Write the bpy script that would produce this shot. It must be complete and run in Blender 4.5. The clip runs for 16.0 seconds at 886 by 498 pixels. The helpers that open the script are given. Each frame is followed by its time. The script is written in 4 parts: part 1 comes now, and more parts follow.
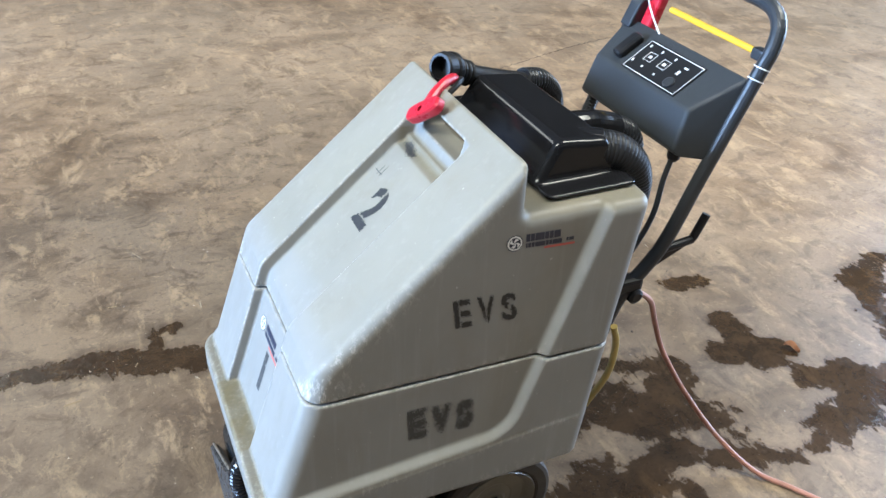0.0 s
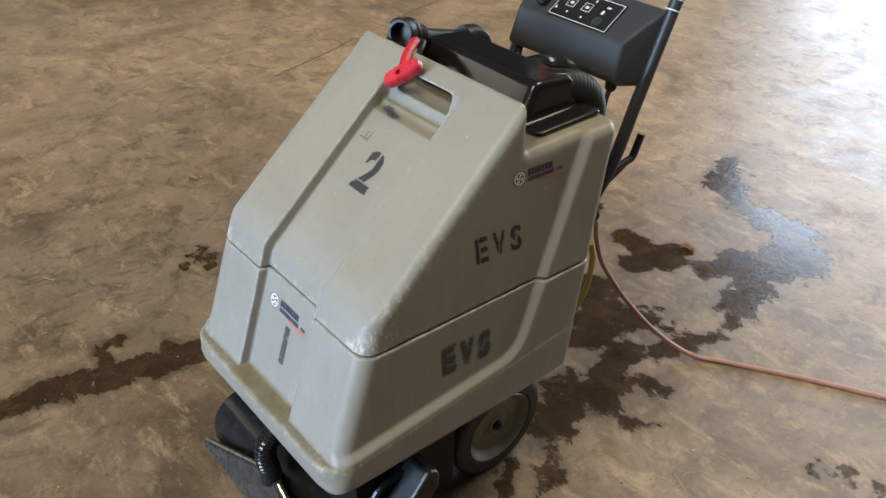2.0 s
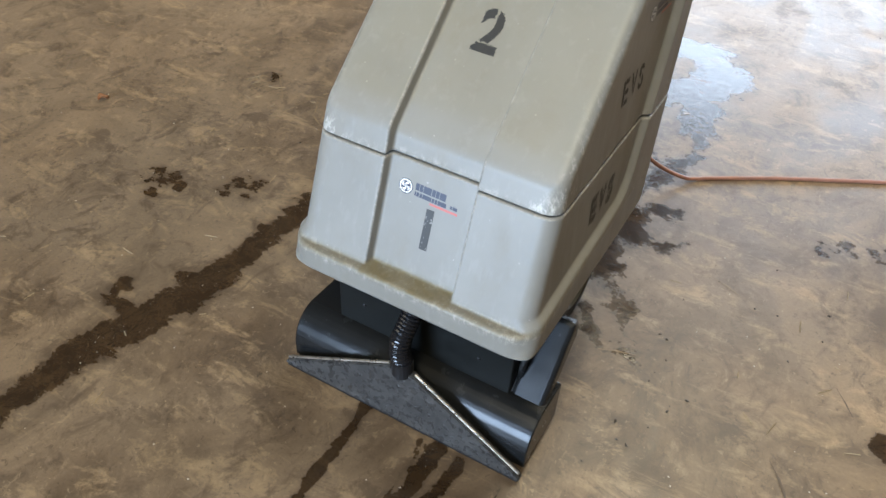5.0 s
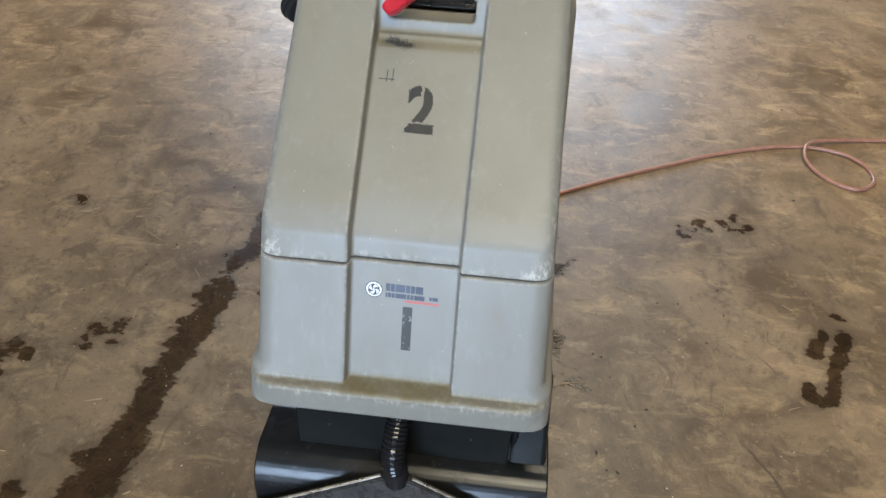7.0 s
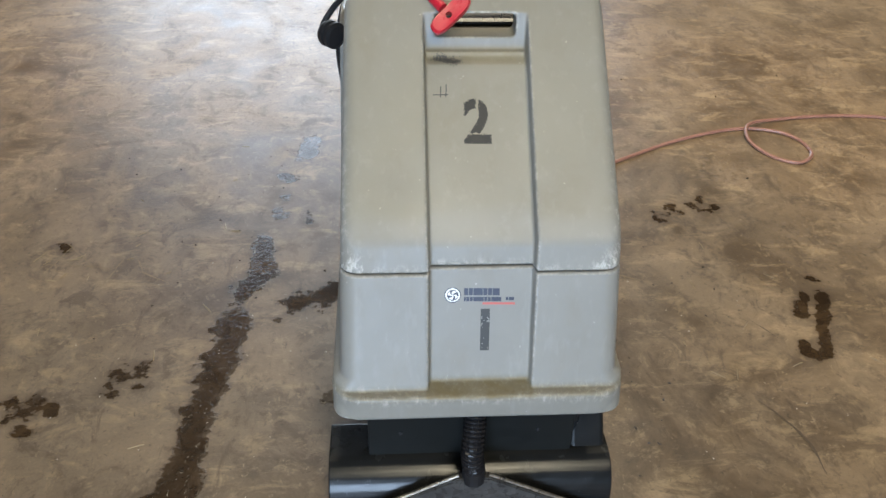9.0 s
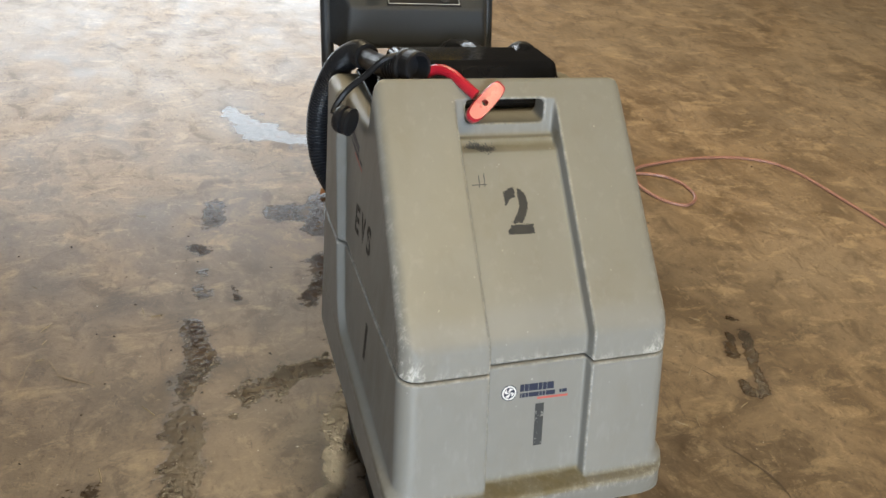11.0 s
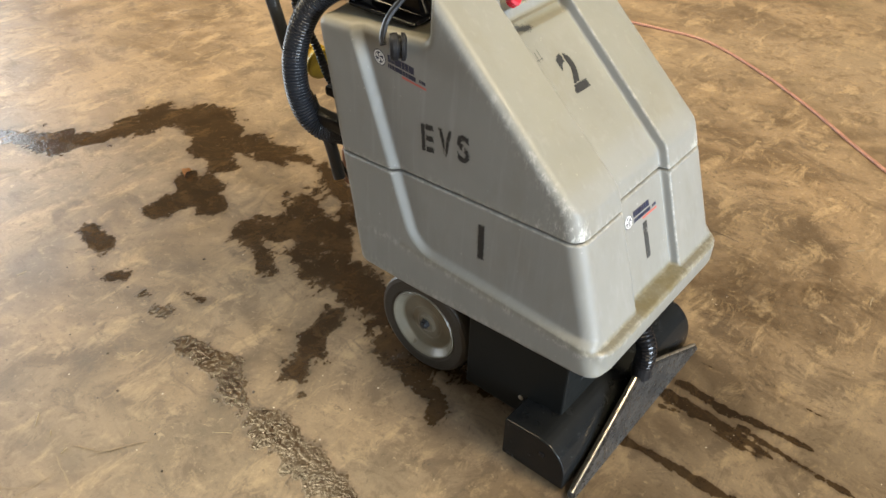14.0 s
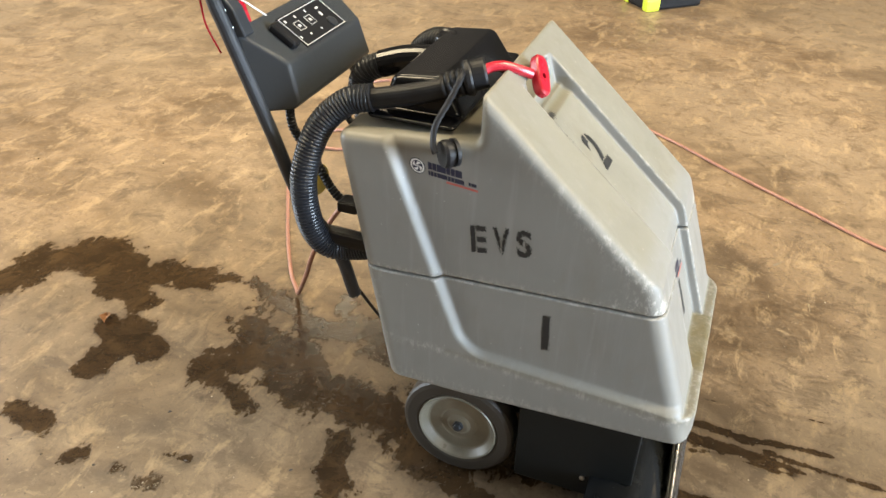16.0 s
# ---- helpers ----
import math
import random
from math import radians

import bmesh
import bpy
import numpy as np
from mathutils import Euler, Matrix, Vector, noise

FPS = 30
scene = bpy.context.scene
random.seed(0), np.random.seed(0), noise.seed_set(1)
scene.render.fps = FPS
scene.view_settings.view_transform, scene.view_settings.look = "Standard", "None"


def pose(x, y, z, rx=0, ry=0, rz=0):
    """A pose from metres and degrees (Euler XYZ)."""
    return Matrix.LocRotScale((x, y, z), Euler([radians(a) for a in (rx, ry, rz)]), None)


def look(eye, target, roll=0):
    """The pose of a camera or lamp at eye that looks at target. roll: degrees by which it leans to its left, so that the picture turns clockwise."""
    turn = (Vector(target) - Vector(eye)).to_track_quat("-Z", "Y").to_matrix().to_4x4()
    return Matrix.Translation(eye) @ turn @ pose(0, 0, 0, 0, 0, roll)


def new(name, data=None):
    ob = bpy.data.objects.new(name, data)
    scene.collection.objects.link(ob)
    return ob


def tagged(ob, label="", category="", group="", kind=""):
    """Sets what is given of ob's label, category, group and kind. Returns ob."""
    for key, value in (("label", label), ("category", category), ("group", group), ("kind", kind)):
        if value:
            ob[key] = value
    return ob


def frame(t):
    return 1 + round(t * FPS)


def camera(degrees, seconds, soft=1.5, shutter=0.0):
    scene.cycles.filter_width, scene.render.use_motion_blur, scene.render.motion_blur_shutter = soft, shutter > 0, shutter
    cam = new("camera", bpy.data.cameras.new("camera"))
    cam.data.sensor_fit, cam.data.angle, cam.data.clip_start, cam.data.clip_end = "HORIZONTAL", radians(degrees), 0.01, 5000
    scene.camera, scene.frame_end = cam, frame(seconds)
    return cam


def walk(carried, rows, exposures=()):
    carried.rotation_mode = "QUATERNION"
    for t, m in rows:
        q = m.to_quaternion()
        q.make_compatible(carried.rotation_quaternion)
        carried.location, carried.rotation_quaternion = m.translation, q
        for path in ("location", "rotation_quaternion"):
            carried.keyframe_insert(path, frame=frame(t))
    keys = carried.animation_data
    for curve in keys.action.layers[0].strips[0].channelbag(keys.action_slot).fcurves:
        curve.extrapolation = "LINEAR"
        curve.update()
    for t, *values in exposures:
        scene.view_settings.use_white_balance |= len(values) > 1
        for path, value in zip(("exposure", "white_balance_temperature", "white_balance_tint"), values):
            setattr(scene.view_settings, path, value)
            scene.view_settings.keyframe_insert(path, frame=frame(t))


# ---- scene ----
cam = camera(57.4, 16.0)
PATH = [
    (0, (1.118, -0.112, 1.487), (-0.375, 0.621, 0.376), 3.3),
    (0.5, (1.058, -0.155, 1.496), (-0.366, 0.757, 0.428), 4.1),
    (1, (1.034, -0.279, 1.516), (-0.323, 0.755, 0.472), 3.4),
    (1.5, (1.037, -0.402, 1.5), (-0.248, 0.68, 0.414), 3.1),
    (2, (1.052, -0.45, 1.499), (-0.177, 0.638, 0.356), 1.8),
    (2.5, (1.057, -0.497, 1.456), (-0.092, 0.548, 0.195), 2.6),
    (3, (1.022, -0.54, 1.416), (-0.073, 0.449, 0.066), 6.0),
    (3.2, (0.979, -0.56, 1.402), (-0.104, 0.42, 0.036), 6.8),
    (5.3, (0.505, -0.914, 1.428), (-0.12, 0.461, 0.117), 2.9),
    (5.5, (0.484, -0.929, 1.429), (-0.107, 0.484, 0.143), 2.7),
    (6, (0.379, -0.907, 1.415), (-0.094, 0.573, 0.155), 1.6),
    (6.5, (0.252, -0.842, 1.42), (-0.057, 0.675, 0.155), 0.8),
    (7, (0.147, -0.873, 1.43), (0.012, 0.678, 0.174), 2.4),
    (7.5, (0.033, -0.997, 1.467), (-0.006, 0.589, 0.249), 2.3),
    (8, (-0.023, -1.084, 1.47), (0.007, 0.525, 0.282), 3.3),
    (8.5, (-0.077, -1.051, 1.456), (0.005, 0.554, 0.265), 4.2),
    (9, (-0.151, -0.944, 1.452), (-0.027, 0.635, 0.23), 1.9),
    (9.5, (-0.189, -0.841, 1.485), (-0.006, 0.75, 0.289), 0.0),
    (9.7, (-0.211, -0.809, 1.491), (0.01, 0.801, 0.325), 0.9),
    (11.8, (-0.748, -0.637, 1.445), (0.079, 0.726, 0.237), 8.5),
    (12, (-0.777, -0.563, 1.424), (0.081, 0.73, 0.162), 8.1),
    (12.5, (-0.842, -0.446, 1.413), (0.116, 0.707, 0.089), 7.8),
    (13, (-0.963, -0.419, 1.42), (0.146, 0.603, 0.106), 6.1),
    (13.5, (-1.161, -0.417, 1.448), (0.025, 0.553, 0.162), 2.8),
    (14, (-1.244, -0.391, 1.448), (-0.015, 0.58, 0.204), 2.0),
    (14.5, (-1.273, -0.276, 1.429), (0.015, 0.648, 0.209), 1.1),
    (15, (-1.269, -0.121, 1.426), (0.102, 0.699, 0.223), 1.4),
    (15.5, (-1.315, -0.036, 1.438), (0.163, 0.651, 0.28), 3.1),
    (16, (-1.415, 0.086, 1.464), (0.149, 0.66, 0.357), 1.5),
]
walk(cam, [(t, look(eye, target, roll)) for t, eye, target, roll in PATH],
     [(0, 1.0, 4850, 10), (0.5, 0.6, 4950, 10), (1.0, 0.5, 5150, 10), (1.5, 0.2, 5550, 10), (2.0, 0.2, 5700, 10), (2.5, 0.45, 5850, 10), (3.0, 0.72, 5950, 10), (5.5, 0.03, 5650, 10),
      (7.0, -0.08, 5750, 10), (9.5, -0.08, 5800, 10), (12.0, -0.25, 7000, 10), (12.5, 0.08, 7050, 10), (13.0, 0.25, 6950, 10), (14.0, 0.66, 6550, 10), (14.5, 0.78, 6450, 10), (16.0, 0.95, 6350, 10)])

# ---- daylight, roof lights, one added fill ----
world = bpy.data.worlds.new("world")
scene.world = world
world.use_nodes = True
sky = world.node_tree.nodes.new("ShaderNodeTexSky")
sky.sky_type, sky.sun_disc, sky.sun_elevation, sky.sun_rotation = "NISHITA", False, radians(38), radians(200)
world.node_tree.links.new(sky.outputs["Color"], world.node_tree.nodes["Background"].inputs["Color"])
world.node_tree.nodes["Background"].inputs["Strength"].default_value = 0.12


def area_lamp(name, eye, target, width, height, watts, colour):
    lamp = bpy.data.lights.new(name, "AREA")
    lamp.shape, lamp.size, lamp.size_y, lamp.energy, lamp.color = "RECTANGLE", width, height, watts, colour
    ob = new(name, lamp)
    ob.matrix_world = look(eye, target)
    return ob


ROOM = (-10.0, 9.0, -9.0, 9.5, 5.6)
# Third row is an added fill over the front floor, no known opening.
ROOF_LIGHTS_AND_FILL = ((-0.3, 1.0, 1.8, 5.4, 260), (-8.2, -6.2, -6.6, -1.8, 145), (0.0, 1.4, -4.8, -1.8, 390), (7.0, 8.6, 4.3, 6.1, 60))
area_lamp("daylight_back_door", (-0.7, 9.4, 2.4), (-0.5, 0, 2.2), 5.8, 4.6, 640, (0.86, 0.94, 1.0))
area_lamp("daylight_front_door", (-1.6, -8.9, 2.0), (-1.0, 0, 1.0), 4.0, 3.8, 1350, (0.68, 0.83, 1.0))
for rx0, rx1, ry0, ry1, watts in ROOF_LIGHTS_AND_FILL:
    rx, ry = (rx0 + rx1) / 2, (ry0 + ry1) / 2
    area_lamp("roof_light_or_fill", (rx, ry, 5.62), (rx, ry + 0.001, 0), rx1 - rx0, ry1 - ry0, watts, (1.0, 0.82, 0.52))

# ---- materials ----


class Nodes:
    """A node material, written with few words."""

    def __init__(self, name):
        self.mat = bpy.data.materials.new(name)
        self.mat.use_nodes = True
        self.tree = self.mat.node_tree
        self.bsdf = self.tree.nodes["Principled BSDF"]
        self.place = self.tree.nodes.new("ShaderNodeTexCoord").outputs["Object"]

    def add(self, kind, **values):
        node = self.tree.nodes.new(kind)
        for key, value in values.items():
            self.plug(node.inputs[key.replace("_", " ")], value)
        return node

    def plug(self, socket, value):
        if isinstance(value, bpy.types.NodeSocket):
            self.tree.links.new(value, socket)
        else:
            socket.default_value = value

    def noise(self, scale, detail=4.0, rough=0.55, stretch=(1, 1, 1), warp=0.0, turn=0.0):
        m = self.add("ShaderNodeMapping", Vector=self.place, Scale=stretch, Rotation=(0, 0, radians(turn)))
        n = self.add("ShaderNodeTexNoise", Vector=m.outputs[0], Scale=scale, Detail=detail, Roughness=rough, Distortion=warp)
        return n.outputs["Fac"]

    def ramp(self, fac, *stops):
        r = self.add("ShaderNodeValToRGB", Fac=fac)
        while len(r.color_ramp.elements) < len(stops):
            r.color_ramp.elements.new(0.5)
        for e, (p, c) in zip(r.color_ramp.elements, stops):
            e.position = p
            e.color = (c, c, c, 1) if isinstance(c, (int, float)) else (*c, 1)
        return r.outputs["Color"]

    def mix(self, fac, a, b, blend="MIX"):
        n = self.tree.nodes.new("ShaderNodeMix")
        n.data_type, n.blend_type = "RGBA", blend
        for i, v in ((0, fac), (6, a), (7, b)):
            if isinstance(v, tuple) and len(v) == 3:
                v = (*v, 1)
            self.plug(n.inputs[i], v)
        return n.outputs[2]

    def math(self, op, a, b=0.0, clamp=False):
        n = self.tree.nodes.new("ShaderNodeMath")
        n.operation, n.use_clamp = op, clamp
        self.plug(n.inputs[0], a)
        self.plug(n.inputs[1], b)
        return n.outputs[0]

    def bump(self, height, strength, distance):
        n = self.add("ShaderNodeBump", Height=height, Strength=strength, Distance=distance)
        self.plug(self.bsdf.inputs["Normal"], n.outputs[0])

    def finish(self, colour, rough, metal=0.0, spec=0.5, coat=0.0):
        if isinstance(colour, tuple):
            colour = (*colour, 1)
        for key, v in (("Base Color", colour), ("Roughness", rough), ("Metallic", metal), ("Specular IOR Level", spec), ("Coat Weight", coat)):
            self.plug(self.bsdf.inputs[key], v)
        return self.mat


def floor_surface(name, wet):
    n = Nodes(name)
    big = n.noise(0.75, 3, 0.6, warp=0.6)
    mid = n.noise(3.6, 8, 0.66, stretch=(1.0, 0.8, 1), warp=1.1, turn=25)
    blot = n.noise(8.5, 6, 0.7, warp=0.7, turn=70)
    fine = n.noise(30, 6, 0.72, warp=0.5)
    smear = n.noise(10, 7, 0.72, stretch=(0.6, 1.3, 1), warp=0.5, turn=-32)
    smear_b = n.noise(13, 6, 0.72, stretch=(1.3, 0.7, 1), warp=0.9, turn=18)
    flake = n.noise(21, 6, 0.7, stretch=(1.0, 0.6, 1), warp=0.35, turn=40)
    grain = n.noise(160, 3, 0.6)
    base = n.mix(n.ramp(mid, (0.38, 0.0), (0.60, 1.0)), (0.095, 0.062, 0.034), (0.30, 0.22, 0.137))
    base = n.mix(n.ramp(big, (0.38, 0.0), (0.62, 0.6)), base, (0.30, 0.245, 0.18))
    base = n.mix(n.ramp(blot, (0.52, 0.0), (0.64, 0.7)), base, (0.09, 0.062, 0.037))
    base = n.mix(n.ramp(smear, (0.53, 0.0), (0.65, 0.65)), base, (0.50, 0.385, 0.24))
    base = n.mix(n.ramp(smear_b, (0.55, 0.0), (0.67, 0.65)), base, (0.09, 0.062, 0.038))
    base = n.mix(n.ramp(flake, (0.58, 0.0), (0.72, 0.6)), base, (0.50, 0.39, 0.25))
    base = n.mix(n.ramp(fine, (0.30, 0.55), (0.43, 0.0)), base, (0.07, 0.05, 0.032))
    base = n.mix(n.ramp(grain, (0.3, 0.25), (0.7, 0.0)), base, (0.10, 0.075, 0.05))
    pits = n.noise(62, 4, 0.65, warp=0.8)
    base = n.mix(n.ramp(pits, (0.30, 0.6), (0.40, 0.0)), base, (0.05, 0.036, 0.022))
    base = n.mix(n.ramp(pits, (0.62, 0.0), (0.72, 0.5)), base, (0.52, 0.42, 0.28))
    # Floor brightens away from the machine: far sheen and light put into its colour.
    about = n.add("ShaderNodeVectorMath")
    about.operation = "DISTANCE"
    n.plug(about.inputs[0], n.place)
    n.plug(about.inputs[1], (-0.45, 0.0, 0.0))
    far_lift = n.math("ADD", about.outputs["Value"], n.math("MULTIPLY", n.math("SUBTRACT", n.noise(1.3, 6, 0.6, warp=0.5), 0.5), 2.2))
    pale = n.mix(0.25, n.mix(1.0, base, (2.15, 2.08, 1.97), "MULTIPLY"), (0.40, 0.305, 0.20))
    base = n.mix(n.ramp(n.math("MULTIPLY", far_lift, 0.4), (0.38, 0.0), (1.05, 1.0)), base, pale)
    base = n.mix(1.0, base, (0.53, 0.505, 0.475), "MULTIPLY")
    for turn, size in ((50, 22), (-18, 26)):
        scratch = n.noise(size, 3, 0.6, stretch=(0.16, 2.0, 1), warp=0.15, turn=turn)
        base = n.mix(n.ramp(scratch, (0.68, 0.0), (0.78, 0.3)), base, (0.26, 0.20, 0.12))
    rough = n.ramp(n.math("ADD", n.math("MULTIPLY", mid, 0.5), n.math("MULTIPLY", blot, 0.5)), (0.38, 0.34), (0.62, 0.55))
    height = n.math("ADD", n.math("MULTIPLY", blot, 0.55), n.math("ADD", n.math("MULTIPLY", fine, 0.4), n.math("MULTIPLY", grain, 0.08)))
    if not wet:
        n.bump(n.math("ADD", height, n.math("MULTIPLY", pits, 0.25)), 0.28, 0.006)
        return n.finish(base, rough, spec=0.5)
    inside = n.add("ShaderNodeAttribute")
    inside.attribute_name = "wet"
    edge = n.math("ADD", inside.outputs["Fac"], n.math("MULTIPLY", n.math("SUBTRACT", n.noise(13, 6, 0.6, warp=0.4), 0.5), 1.7))
    edge = n.math("ADD", edge, n.math("MULTIPLY", n.math("SUBTRACT", n.noise(75, 4, 0.6), 0.5), 0.22))
    edge = n.math("ADD", edge, n.math("MULTIPLY", n.math("SUBTRACT", n.noise(17, 5, 0.62, stretch=(1.0, 2.0, 1), turn=-20, warp=0.8), 0.5), 0.8))
    water = n.ramp(edge, (0.42, 0.0), (0.50, 0.72), (0.62, 1.0))
    damp = n.ramp(edge, (0.08, 0.0), (0.5, 0.5))
    film_or_tint = n.ramp(edge, (0.58, 0.0), (0.85, 1.0))
    dark = n.mix(1.0, n.mix(0.35, base, (0.058, 0.042, 0.027)), n.mix(n.ramp(blot, (0.35, 0.0), (0.65, 1.0)), (0.22, 0.19, 0.155), (0.40, 0.34, 0.27)), "MULTIPLY")
    colour = n.mix(damp, base, n.mix(1.0, base, (0.55, 0.5, 0.45), "MULTIPLY"))
    colour = n.mix(water, colour, dark)
    foam = n.math("MULTIPLY", n.ramp(n.noise(210, 2, 0.5), (0.70, 0.0), (0.74, 0.9)), n.ramp(n.noise(7, 3, 0.5), (0.52, 0.0), (0.62, 1.0)))
    colour = n.mix(n.math("MULTIPLY", foam, water), colour, (0.55, 0.52, 0.46))
    r = n.mix(water, rough, n.mix(film_or_tint, n.ramp(fine, (0.35, 0.28), (0.65, 0.14)), (0.10, 0.10, 0.10)))
    ripple = n.math("ADD", n.math("MULTIPLY", n.noise(80, 4, 0.65, warp=0.8), 0.40), n.math("MULTIPLY", n.noise(240, 2, 0.5), 0.05))
    thin = n.add("ShaderNodeAttribute")
    thin.attribute_name = "thin"
    ripple = n.math("MULTIPLY", ripple, n.math("ADD", 1.0, thin.outputs["Fac"]))
    relief = n.math("ADD", n.math("MULTIPLY", height, n.math("SUBTRACT", 1.0, n.math("MULTIPLY", water, 0.5))), n.math("MULTIPLY", ripple, water))
    n.bump(relief, n.math("SUBTRACT", 0.30, n.math("MULTIPLY", water, 0.04)), 0.006)
    return n.finish(colour, r, spec=0.5)


def plastic_grey():
    n = Nodes("moulded_grey_plastic")
    cloud = n.noise(5, 4, 0.6, warp=0.4)
    grime = n.noise(14, 6, 0.65, stretch=(1, 1, 0.35), warp=0.3)
    fine = n.noise(420, 2, 0.5)
    streak = n.noise(60, 3, 0.6, stretch=(1, 1, 0.06))
    base = n.mix(cloud, (0.158, 0.154, 0.138), (0.222, 0.217, 0.197))
    base = n.mix(n.ramp(grime, (0.52, 0.0), (0.75, 0.35)), base, (0.16, 0.14, 0.105))
    base = n.mix(n.ramp(streak, (0.56, 0.0), (0.74, 0.22)), base, (0.27, 0.27, 0.26))
    speck = n.noise(130, 1, 0.4)
    base = n.mix(n.ramp(speck, (0.79, 0.0), (0.815, 0.5)), base, (0.42, 0.41, 0.39))
    worn = n.ramp(n.add("ShaderNodeNewGeometry").outputs["Pointiness"], (0.519, 0.0), (0.555, 1.0))
    chips = n.ramp(n.noise(70, 6, 0.75, warp=0.5), (0.44, 0.0), (0.60, 0.85))
    base = n.mix(n.math("MULTIPLY", worn, chips), base, (0.38, 0.365, 0.325))
    # Warm cast of the overhead light, put into the colour of upward faces.
    faces_up = n.add("ShaderNodeAttribute")
    faces_up.attribute_name = "film_or_tint"
    film_or_tint = n.math("MULTIPLY", faces_up.outputs["Fac"], n.ramp(n.noise(4, 5, 0.6, warp=0.4), (0.3, 0.55), (0.65, 1.0)))
    base = n.mix(film_or_tint, base, n.mix(1.0, base, (0.93, 0.885, 0.765), "MULTIPLY"))
    scuff = n.add("ShaderNodeAttribute")
    scuff.attribute_name = "scuff"
    knocked = n.math("MULTIPLY", scuff.outputs["Fac"], n.ramp(n.noise(85, 7, 0.8, stretch=(1, 1, 0.5), warp=0.4), (0.50, 0.0), (0.62, 1.0)))
    base = n.mix(knocked, base, (0.46, 0.445, 0.40))
    soil = n.add("ShaderNodeAttribute")
    soil.attribute_name = "soil"
    soiled = n.math("MULTIPLY", soil.outputs["Fac"], n.ramp(n.noise(38, 5, 0.65, warp=0.3), (0.3, 0.6), (0.6, 1.0)))
    base = n.mix(soiled, base, n.mix(n.noise(90, 4, 0.6), (0.085, 0.070, 0.032), (0.145, 0.118, 0.058)))
    n.bump(n.math("ADD", n.math("MULTIPLY", cloud, 0.7), n.math("MULTIPLY", fine, 0.12)), 0.12, 0.004)
    return n.finish(base, n.ramp(grime, (0.3, 0.36), (0.7, 0.5)), spec=0.32)


def wet_steel():
    n = Nodes("wet_worn_steel")
    a = n.noise(26, 6, 0.7, warp=0.6)
    drops = n.ramp(n.noise(75, 4, 0.6, warp=0.3), (0.50, 0.0), (0.56, 1.0))
    base = n.mix(n.ramp(a, (0.35, 0.0), (0.68, 1.0)), (0.030, 0.029, 0.028), (0.078, 0.075, 0.070))
    base = n.mix(n.math("MULTIPLY", drops, 0.3), base, (0.045, 0.045, 0.047))
    n.bump(n.math("ADD", a, n.math("MULTIPLY", drops, 0.4)), 0.35, 0.002)
    return n.finish(base, n.mix(drops, (0.44, 0.44, 0.44), (0.24, 0.24, 0.24)), metal=0.45)


def plain(name, colour, rough, metal=0.0, vary=0.25, scale=30, spec=0.5, bump=0.05):
    n = Nodes(name)
    a = n.noise(scale, 5, 0.6)
    low = tuple(c * (1 - vary) for c in colour)
    high = tuple(min(1, c * (1 + vary)) for c in colour)
    n.bump(n.noise(scale * 7, 3, 0.6), bump, 0.002)
    return n.finish(n.mix(a, low, high), n.ramp(a, (0.25, rough * 0.75), (0.75, min(1.0, rough * 1.25))), metal, spec)


FLOOR = floor_surface("stained_concrete", False)
WET = floor_surface("wet_concrete", True)
GREY = plastic_grey()
DOME = plain("glossy_black_plastic", (0.008, 0.008, 0.009), 0.14, vary=0.3, scale=12, spec=0.30)
BLACK = plain("matt_black_plastic", (0.011, 0.011, 0.012), 0.42, vary=0.3, spec=0.22)
HOSE = plain("black_ribbed_vinyl", (0.016, 0.017, 0.02), 0.32, vary=0.3, spec=0.25)
BOXGREY = plain("charcoal_textured_plastic", (0.029, 0.032, 0.035), 0.40, vary=0.12, scale=200, bump=0.25, spec=0.3)
PLATE = plain("black_painted_steel", (0.0085, 0.0092, 0.0088), 0.42, vary=0.3, spec=0.15)
HOUSING = plain("black_moulded_housing", (0.009, 0.0096, 0.0100), 0.24, vary=0.3, spec=0.25)
SHOE = wet_steel()
EDGE = plain("worn_bright_edge", (0.40, 0.36, 0.30), 0.30, metal=0.85, vary=0.9, scale=55)
TUBE = plain("grey_painted_tube", (0.024, 0.026, 0.029), 0.35, vary=0.15, spec=0.35)
TYRE = plain("grey_rubber_tyre", (0.036, 0.031, 0.025), 0.5, vary=0.25, scale=40, spec=0.3)
RIM = plain("dirty_grey_rim", (0.15, 0.135, 0.10), 0.34, vary=0.4, scale=22)
STRAW = plain("dry_straw", (0.24, 0.185, 0.105), 0.7, vary=0.3)
GRIT = plain("pale_grit", (0.40, 0.36, 0.29), 0.7, vary=0.4)
CRUMB = plain("dark_crumbs", (0.035, 0.026, 0.018), 0.7, vary=0.4)
RUBBED = plain("rubbed_brown_scuff", (0.068, 0.048, 0.031), 0.6, vary=0.4, scale=60)
STEEL = plain("steel", (0.55, 0.55, 0.53), 0.3, metal=1.0)
RED = plain("red_plastic", (0.36, 0.010, 0.022), 0.3, vary=0.15)
YELLOW = plain("yellow_rod", (0.62, 0.36, 0.008), 0.4, vary=0.08)
YELLOWTAG = plain("stained_yellow", (0.30, 0.22, 0.05), 0.45, vary=0.4, scale=60)
YELLOWDRUM = plain("yellow_drum_plastic", (0.50, 0.34, 0.02), 0.4, vary=0.5, scale=40)
CORD = plain("dirty_orange_cord", (0.30, 0.145, 0.10), 0.45, vary=0.45, scale=45)
WHITE = plain("white_nylon", (0.6, 0.6, 0.58), 0.4, vary=0.05)
INK = plain("black_stencil_ink", (0.011, 0.011, 0.011), 0.6, vary=0.3)
FADED = plain("faded_stencil_ink", (0.03, 0.03, 0.028), 0.6, vary=0.5, scale=90)
